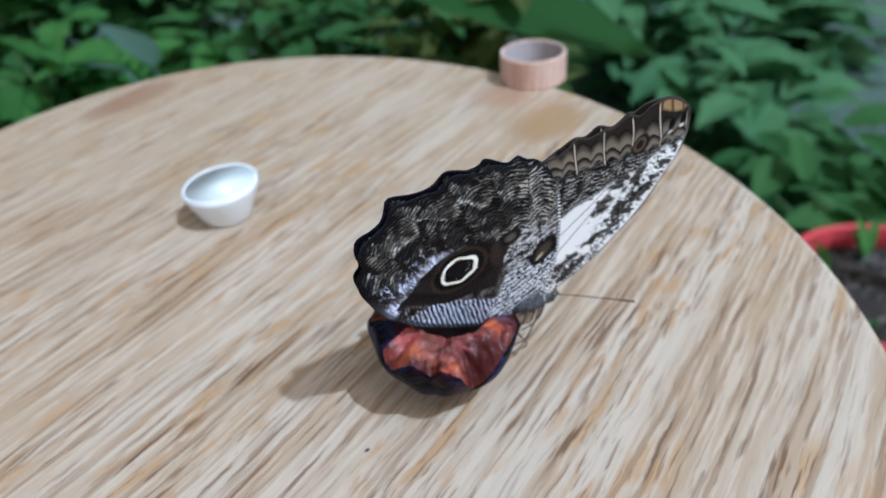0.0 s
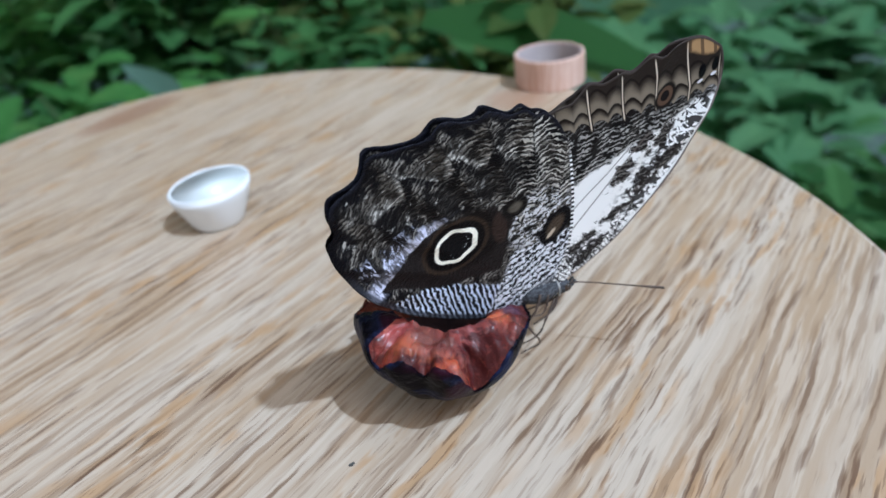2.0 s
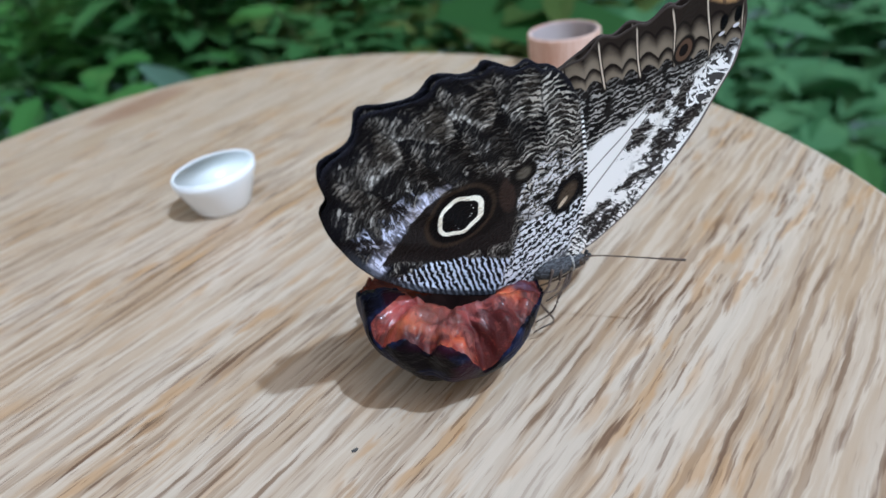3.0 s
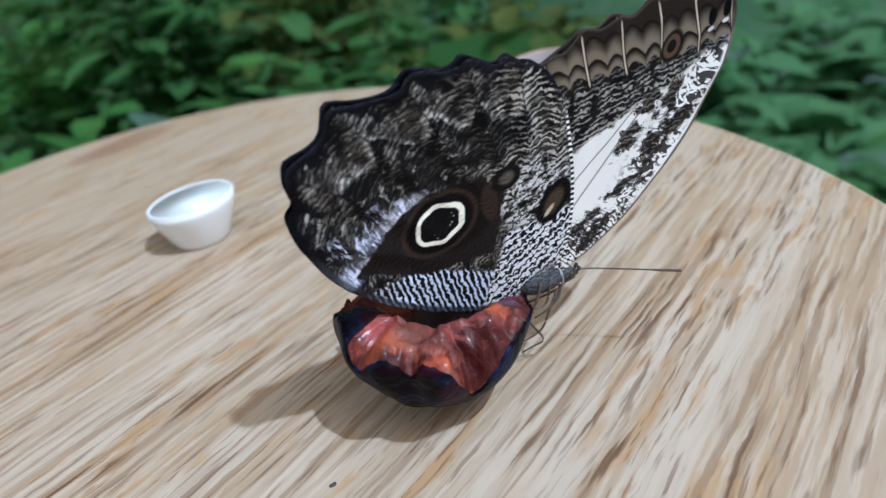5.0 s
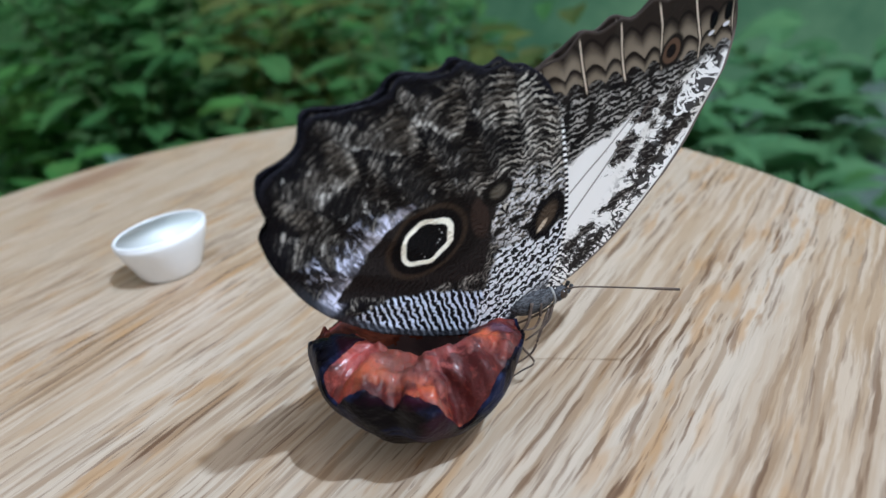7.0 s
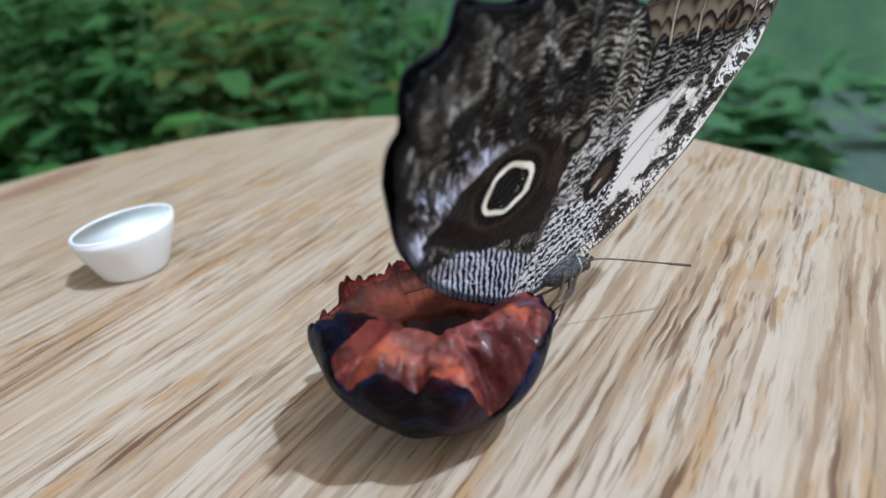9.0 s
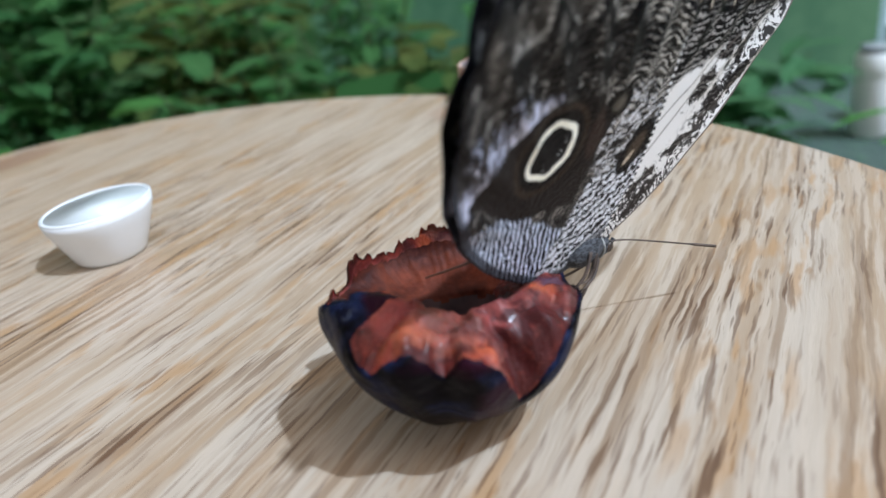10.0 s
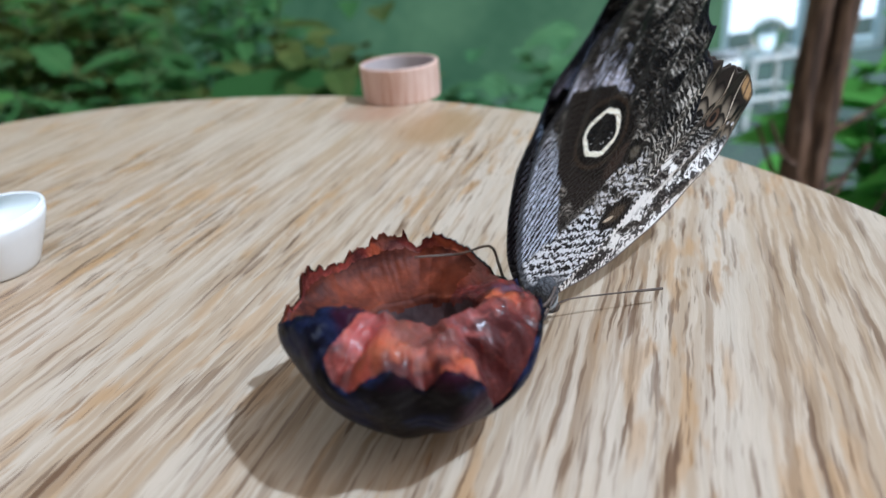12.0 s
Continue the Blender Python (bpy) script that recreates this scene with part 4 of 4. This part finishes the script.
def build_butterfly():
    root = new("owl_butterfly")
    tagged(root, "owl butterfly with closed dark wings and large eyespots, on the plum", "butterfly")
    MOVING["butterfly"] = root
    for name, sign in (("near", -1), ("far", 1)):
        hind = wing_mesh(HIND, (-16.0, 26.0), sign, lambda x, z, s=sign: s * 0.9 - 0.0009 * max(0.0, -x - 10) ** 2 - 0.0050 * max(0.0, -x - 30) ** 2)
        smooth(part("hindwing", hind, HIND_MAT, root, "dark rippled hindwing with a large cream-ringed eyespot"))
        fore = wing_mesh(FORE, (15.0, 38.0), sign, lambda x, z, s=sign: s * 0.35)
        ob = smooth(part("forewing", fore, FORE_MAT, root, "brown and white forewing with an orange tip"))
        MOVING["forewing_" + name] = ob
    smooth(part("thorax", ball(-0.0020, 0, -0.0018, 0.0066, 0.0034, 0.0036), FUR, root))
    pts = [(-0.006, 0, -0.003), (-0.011, 0, -0.0036), (-0.017, 0, -0.0022), (-0.023, 0, 0.002), (-0.027, 0, 0.005)]
    smooth(part("abdomen", tube(spline(pts, 6), [0.0011 + 0.0002 * math.sin(k * 0.13 * math.pi) - 0.00002 * k for k in range(25)], 16), FUR, root))
    collar = tube([(0.0031, 0.0026 * math.cos(k * math.pi / 8), -0.0024 + 0.0027 * math.sin(k * math.pi / 8)) for k in range(17)], 0.00035, 8)
    smooth(part("collar", collar, COLLAR, root, "pale grey collar behind the head"))
    smooth(part("head", ball(0.0052, 0, -0.0026, 0.0024, 0.0023, 0.0023), FUR, root))
    for s in (-1, 1):
        smooth(part("eye", ball(0.0060, s * 0.0017, -0.0022, 0.0012, 0.0010, 0.0013), EYE_DARK, root))
        curve = spline([(0, 0, 0), (0.004, 0, 0.0008), (0.013, 0, 0.0006), (0.0262, 0, 0)], 9)
        rad = [0.00019 + (0.00014 if k > 22 else 0.0) for k in range(len(curve))]
        feeler = smooth(part("antenna", tube(curve, rad, 8), LIMB, root))
        feeler.matrix_basis = pose(0.0066, s * 0.0010, -0.0016, 0, -8, s * 37)
        if s < 0:
            MOVING["antenna"] = feeler
        smooth(part("palp", tube(spline([(0.0065, s * 0.0006, -0.0036), (0.0082, s * 0.0007, -0.0030), (0.0090, s * 0.0007, -0.0014)], 5), 0.0005, 8), FUR, root))
    smooth(part("proboscis", tube(spline([(0.0064, 0, -0.0044), (0.0040, 0.0004, -0.0074), (-0.0010, 0.0008, -0.0088), (-0.006, 0.001, -0.0092)], 8), 0.0003, 8), LIMB, root))
    legs = [((0.002, -0.002, -0.005), (-0.0016, -0.0042, -0.0092), (-0.0042, -0.0050, -0.0140), (-0.0088, -0.0044, -0.0166)),
            ((0.003, -0.002, -0.004), (0.0010, -0.0036, -0.0066), (-0.0020, -0.0042, -0.0084), (-0.0056, -0.0040, -0.0102)),
            ((0.001, 0.002, -0.004), (-0.0010, 0.0060, -0.0060), (-0.006, 0.0085, -0.0080), (-0.0105, 0.0090, -0.0075))]
    legs.append(((-0.0035, -0.0030, 0.0000), (-0.0056, -0.0048, -0.0040), (-0.0080, -0.0048, -0.0085), (-0.0035, -0.0050, -0.0175), (-0.0066, -0.0048, -0.0192), (-0.0094, -0.0044, -0.0206)))
    legs.append(((-0.0010, -0.0030, -0.0010), (-0.0020, -0.0042, -0.0045), (-0.0036, -0.0046, -0.0064), (-0.0062, -0.0044, -0.0062)))
    legs.append(((-0.002, 0.002, -0.005), (-0.0091, 0.0042, -0.006), (-0.0154, 0.0044, -0.0049), (-0.0242, 0.0038, -0.0042), (-0.0283, 0.0054, -0.0094), (-0.0338, 0.0092, -0.0157)))
    for pts in legs:
        curve = spline(pts, 5)
        MOVING["leg"] = smooth(part("leg", tube(curve, [0.00042 - 0.00025 * k / len(curve) for k in range(len(curve))], 8), LIMB, root))


build_butterfly()


# ---- plants and the far side of the room ----
def leaf(bm, origin, way, length, width, droop, roll, segs=4):
    """One pointed leaf, folded along its midrib and drooping."""
    way = Vector(way).normalized()
    side = way.cross(Vector((0, 0, 1)))
    side = side.normalized() if side.length > 1e-3 else Vector((1, 0, 0))
    side = Matrix.Rotation(roll, 3, way) @ side
    up = side.cross(way)
    rows = []
    p = Vector(origin)
    for k in range(segs + 1):
        t = k / segs
        w = width * math.sin(math.pi * min(1.0, 0.06 + t * 0.94)) ** 0.8 * (1 - 0.25 * t)
        d = (way - Vector((0, 0, droop * t))).normalized()
        rows.append((bm.verts.new(p + side * w * 0.5 + up * w * 0.12), bm.verts.new(p), bm.verts.new(p - side * w * 0.5 + up * w * 0.12)))
        p = p + d * (length / segs)
    for a, b in zip(rows, rows[1:]):
        bm.faces.new((a[0], a[1], b[1], b[0]))
        bm.faces.new((a[1], a[2], b[2], b[1]))


def build_shrub(x, y, height, spread, size, count, material, label, seed):
    """A shrub: stems from one foot and many leaves along them."""
    rng = random.Random(seed)
    root = new("shrub")
    root.location = (x, y, 0)
    tagged(root, label, "shrub", "planting behind the table")
    crown = bmesh.new()
    stems = 6
    tips = []
    for s in range(stems):
        a = 2 * math.pi * s / stems + rng.uniform(-0.3, 0.3)
        out = spread * rng.uniform(0.25, 1.0)
        h = height * rng.uniform(0.7, 1.05)
        pts = [(0.02 * math.cos(a), 0.02 * math.sin(a), 0.0), (out * 0.35 * math.cos(a), out * 0.35 * math.sin(a), h * 0.5), (out * math.cos(a), out * math.sin(a), h)]
        curve = spline(pts, 6)
        part("stem", tube(curve, [0.007 - 0.0004 * k for k in range(len(curve))], 6), STEM_GREEN, root)
        tips.append(curve)
    for k in range(count):
        curve = rng.choice(tips)
        t = rng.random() ** 0.7
        c = Vector(curve[min(len(curve) - 1, int(t * (len(curve) - 1)))])
        c = c + Vector((rng.gauss(0, 1), rng.gauss(0, 1), rng.gauss(0, 0.7))) * spread * 0.22
        c.z = max(c.z, 0.03)
        a = rng.uniform(0, 2 * math.pi)
        w = Vector((math.cos(a), math.sin(a), rng.uniform(-0.2, 0.4)))
        ln = size * rng.uniform(0.6, 1.35)
        leaf(crown, c, w, ln, ln * rng.uniform(0.38, 0.6), rng.uniform(0.2, 0.8), rng.uniform(-0.4, 0.4), 3)
    part("crown", crown, material, root)


def build_planting():
    rng = random.Random(4)
    kinds = ((LEAF_DARK, "dense dark green leafy shrub", 0.105), (LEAF_MID, "fresh green leafy shrub", 0.120), (LEAF_DARK, "dark green small-leaved shrub", 0.075), (LEAF_OLIVE, "olive green shrub with yellowing leaves", 0.095))
    k = 0
    for row, (y, h) in enumerate(((1.15, 0.60), (1.55, 0.82), (2.0, 1.0))):
        for x in np.arange(-1.7 - 0.35 * row, 0.26 - 0.12 * row, 0.34 + 0.05 * row):
            mat, label, size = kinds[(k * 7 + row) % 4 if row < 2 else (k % 3)]
            build_shrub(float(x) + rng.uniform(-0.08, 0.08), y + rng.uniform(-0.1, 0.1), h * rng.uniform(0.85, 1.12), 0.28, size * rng.uniform(0.85, 1.2), 430, mat, label, 100 + k)
            k += 1
    for x, y, h, size, mat in ((0.62, 1.55, 0.25, 0.22, LEAF_TEAL), (0.95, 2.1, 0.32, 0.26, LEAF_TEAL), (0.45, 1.95, 0.34, 0.24, LEAF_TEAL), (0.66, 1.02, 0.24, 0.12, LEAF_DARK), (1.10, 0.98, 0.54, 0.15, LEAF_BRIGHT), (1.30, 0.90, 0.54, 0.14, LEAF_BRIGHT)):
        build_shrub(x, y, h, 0.26, size * (0.75 if mat is LEAF_TEAL else 1.0), 120 if mat is LEAF_TEAL else 170, mat, "shadowy blue-green shrub with large soft leaves" if mat is LEAF_TEAL else "bright green shrub with long leaves", 300 + k)
        k += 1


def build_big_leaf_plant(x, y, specs, material, label, seed):
    """A plant of a few large arching leaves on stalks."""
    root = new("broadleaf_plant")
    root.location = (x, y, 0)
    tagged(root, label, "plant")
    for (dx, dy, z, wx, wy, wz, ln, wd, droop) in specs:
        bm = bmesh.new()
        leaf(bm, (dx, dy, z), (wx, wy, wz), ln, wd, droop, 0.25, 12)
        ob = smooth(part("leaf_blade", bm, material, root))
        curve = spline([(0, 0, 0.0), (dx * 0.4, dy * 0.4, z * 0.6), (dx, dy, z)], 6)
        part("stalk", tube(curve, [0.007 - 0.0003 * k for k in range(len(curve))], 8), material, root)


def build_tree():
    """Woody twin stem with thin twigs in a red planter."""
    pot = new("red_planter")
    pot.location = (0.567, 0.66, 0)
    tagged(pot, "round red planter filled with dark soil", "planter")
    profile = [(0.108, 0.0), (0.112, 0.004), (0.138, 0.20), (0.150, 0.202), (0.152, 0.21), (0.152, 0.245), (0.148, 0.25), (0.138, 0.248), (0.134, 0.23), (0.134, 0.20)]
    part("pot", lathe(profile, 64), POT_RED, pot)
    rng = random.Random(8)
    part("soil", lathe([(0.1335, 0.202), (0.1335, 0.217), (0.06, 0.225), (0.01, 0.228)], 48), SOIL, pot)
    clods = bmesh.new()
    for k in range(70):
        a, d, r = rng.uniform(0, 6.283), 0.125 * rng.random() ** 0.5, rng.uniform(0.004, 0.012)
        made = bmesh.ops.create_icosphere(clods, subdivisions=1, radius=r, matrix=Matrix.Translation((d * math.cos(a), d * math.sin(a), 0.224)) @ Matrix.Rotation(rng.uniform(0, 3), 4, "X") @ Matrix.Diagonal((1, rng.uniform(0.6, 1.0), rng.uniform(0.5, 0.9), 1)))
        for v in made["verts"]:
            v.co += Vector((rng.uniform(-1, 1), rng.uniform(-1, 1), rng.uniform(-1, 1))) * r * 0.2
    tagged(part("soil_crust", clods, GRIT, pot, "grey and brown clods and chips on the soil"), kind="stuff")
    for a in (2.5, 3.3, 4.1, 1.6, 5.0):
        sprout = bmesh.new()
        for k in range(4):
            b = a + rng.uniform(-0.8, 0.8)
            leaf(sprout, (0.085 * math.cos(a), 0.085 * math.sin(a), 0.222 + 0.004 * k), (math.cos(b), math.sin(b), rng.uniform(0.5, 1.4)), rng.uniform(0.04, 0.075), 0.018, 0.5, 0.2, 4)
        part("sprout", sprout, LEAF_MID, pot, "small green sprout")
    tree = new("small_tree")
    tree.location = (0.613, 0.66, 0.225)
    tagged(tree, "twin brown woody stems with bare side twigs", "tree")
    for pts, r in (([(0, 0, 0), (-0.002, 0.0, 0.20), (0.0, 0.005, 0.35), (0.015, 0.01, 0.60), (0.02, 0.0, 1.05)], 0.018), ([(0.020, -0.006, 0), (0.019, -0.01, 0.20), (0.024, -0.008, 0.35), (0.052, 0.0, 0.60), (0.12, 0.02, 1.05)], 0.016)):
        curve = spline(pts, 10)
        bm = tube(curve, [r * (1.15 - 0.45 * k / len(curve)) for k in range(len(curve))], 20)
        for v in bm.verts:
            v.co += 0.003 * Vector((noise.noise(v.co * 60), noise.noise(v.co * 60 + Vector((5, 0, 0))), 0))
        smooth(part("trunk", bm, BARK, tree))
    for base, tip in (((0.035, 0, 0.30), (0.16, -0.03, 0.40)), ((0.03, 0, 0.18), (0.12, 0.02, 0.27)), ((-0.005, 0, 0.22), (-0.05, 0.02, 0.32)), ((0.028, -0.02, 0.235), (0.078, -0.03, 0.292)), ((0.085, -0.02, 0.17), (0.125, -0.03, 0.225)), ((-0.012, -0.01, 0.27), (-0.069, -0.03, 0.341)), ((0.06, 0, 0.52), (0.2, -0.02, 0.66))):
        m = [(a + b) / 2 for a, b in zip(base, tip)]
        m[2] -= 0.012
        part("twig", tube(spline([base, tuple(m), tip], 5), [0.004 - 0.0002 * k for k in range(11)], 8), BARK, tree)
    bm = bmesh.new()
    for k in range(90):
        a = rng.uniform(0, 6.283)
        z = rng.uniform(0.62, 1.05)
        leaf(bm, (0.05 + 0.16 * math.cos(a) * rng.random(), 0.16 * math.sin(a) * rng.random(), z), (math.cos(a), math.sin(a), 0.2), 0.09, 0.04, 0.8, rng.uniform(-0.6, 0.6), 3)
    part("crown", bm, LEAF_MID, tree)


def build_far_wall():
    """Glazed door in the end of the house, with a few things standing before it."""
    door = new("door_1")
    tagged(door, "pale framed glass door to the daylight outside", "door", kind="structure")
    for x in (1.99, 2.42, 2.86):
        part("door_stile", box(x, 3.0, 1.05, 0.05, 0.05, 2.1, 0.004), FRAME_PAINT, door)
    for x in (2.205, 2.64):
        for z in (0.03, 2.07):
            part("door_rail", box(x, 3.0, z, 0.378, 0.045, 0.06, 0.004), FRAME_PAINT, door)
    wall = part("wall_north_west", box(-4.15, 3.0, 1.2, 7.5, 0.12, 2.4), HEDGE)
    tagged(wall, "dense dark green hedge closing off the planting", "hedge", kind="structure")
    wall = part("wall_north", box(0.78, 3.0, 1.2, 2.36, 0.10, 2.4), WALL_GREEN)
    tagged(wall, "plain misty green end wall behind the planting", "wall", kind="structure")
    wall = part("wall_north_end", box(3.7, 3.0, 1.2, 1.6, 0.10, 2.4), WALL_GREEN)
    tagged(wall, "plain misty green end wall beside the door", "wall", kind="structure")
    back = part("backdrop", box(2.7, 3.7, 1.2, 3.0, 0.02, 2.6), OUTSIDE)
    tagged(back, "bright overcast daylight outside the door", "backdrop", kind="structure")


def build_canister(x, y, r, h, label):
    root = new("canister")
    root.location = (x, y, 0)
    tagged(root, label, "canister")
    smooth(part("body", lathe([(r * 0.92, 0), (r, 0.01), (r, h * 0.62), (r * 0.96, h * 0.66), (r, h * 0.70), (r, h * 0.9), (r * 0.8, h * 0.93)], 40), PAINT_WHITE, root))
    smooth(part("lid", lathe([(r * 0.82, h * 0.93), (r * 0.84, h * 0.95), (r * 0.84, h * 0.99), (r * 0.6, h)], 40), PAINT_GREY, root))


def build_side_stand(x, y):
    """Low white tubular stand with a glass globe on it."""
    root = new("tube_stand")
    root.location = (x, y, 0)
    tagged(root, "low white tubular metal stand", "stand")
    for dx in (-0.13, 0.13):
        for dy in (-0.10, 0.10):
            part("leg", tube([(dx, dy, 0), (dx * 0.8, dy * 0.8, 0.24)], 0.011, 10), PAINT_WHITE, root)
    for z, s in ((0.10, 0.115), (0.24, 0.104)):
        pts = [(s, s * 0.77, z), (-s, s * 0.77, z), (-s, -s * 0.77, z), (s, -s * 0.77, z), (s, s * 0.77, z)]
        part("ring_bar", tube(pts, 0.008, 8), PAINT_WHITE, root)
    globe = smooth(part("glass_globe", ball(x, y, 0.305, 0.062, 0.062, 0.062), GLASS))
    tagged(globe, "clear glass globe resting on the white stand", "globe")


build_planting()
build_big_leaf_plant(0.10, 0.95, [(-0.22, -0.02, 0.62, 1.0, -0.1, -0.2, 0.40, 0.17, 0.22)], LEAF_BROAD, "bright green plant with broad arching leaves", 1)
build_big_leaf_plant(-0.50, 0.98, [(-0.05, -0.04, 0.52, -0.2, -0.3, 0.6, 0.11, 0.10, 0.3), (-0.12, 0.0, 0.50, -0.7, -0.3, 0.3, 0.10, 0.08, 0.3), (0.03, 0.0, 0.46, 0.6, -0.4, 0.2, 0.09, 0.07, 0.4)], LEAF_SILVER, "low grey-green plant with rounded leaves", 2)
build_tree()
build_far_wall()
build_canister(1.44, 2.12, 0.062, 0.29, "white plastic canister with a grey lid")
build_side_stand(1.68, 2.22)


# ---- movement ----
def motions():
    body = [(0.0, (0.0343, 0.0126, 0.7742), (10.8, 0.0, 26.8)), (2.5, (0.0342, 0.0134, 0.7742), (11.1, 0.0, 26.9)), (5.5, (0.0337, 0.0138, 0.7746), (12.0, 0.4, 26.8)), (6.5, (0.0337, 0.0148, 0.7747), (13.0, 0.3, 26.7)),
            (8.5, (0.0336, 0.0178, 0.7744), (19.8, 1.6, 37.0)), (9.0, (0.0349, 0.0220, 0.7722), (20.7, 6.9, 40.5)), (9.5, (0.0354, 0.0200, 0.7718), (19.3, 9.2, 42.0)), (10.0, (0.0355, 0.0195, 0.7724), (20.0, 9.3, 42.2)),
            (10.5, (0.0376, 0.0220, 0.7708), (19.3, 12.0, 42.3)), (10.9, (0.0378, 0.0213, 0.7692), (19.2, 17.0, 45.0)), (11.1, (0.0380, 0.0216, 0.7670), (20.5, 24.0, 46.5)), (11.3, (0.0386, 0.0238, 0.7578), (28.0, 48.5, 51.2)),
            (11.5, (0.0386, 0.0240, 0.7574), (28.3, 49.5, 51.4)), (12.0, (0.0390, 0.0223, 0.7605), (22.7, 50.2, 47.5))]
    walk(MOVING["butterfly"], [(t, pose(*p, *a)) for t, p, a in body])
    walk(MOVING["leg"], [(t, pose(0, 0, 0, 0, 50.2 - a[1] - (22.0 if t < 11.2 else 0.0), 0)) for t, p, a in body])
    feel = [(0.0, -8, -37), (6.5, -9.5, -39), (8.5, 3, -30), (9.5, -4, -31), (10.5, -3, -33), (11.0, -10, -33), (11.3, -46, -50), (12.0, -48, -51)]
    walk(MOVING["antenna"], [(t, pose(0.0066, -0.0010, -0.0016, 0, p, q)) for t, p, q in feel])
    fold = [(0.0, 0.0), (10.9, 0.0), (11.1, -1.5), (11.3, -3.5), (11.5, -4.0), (11.7, -11.0), (12.0, -18.5)]
    for name in ("forewing_near", "forewing_far"):
        walk(MOVING[name], [(t, pose(0, 0, 0, 0, a, 0)) for t, a in fold])


motions()
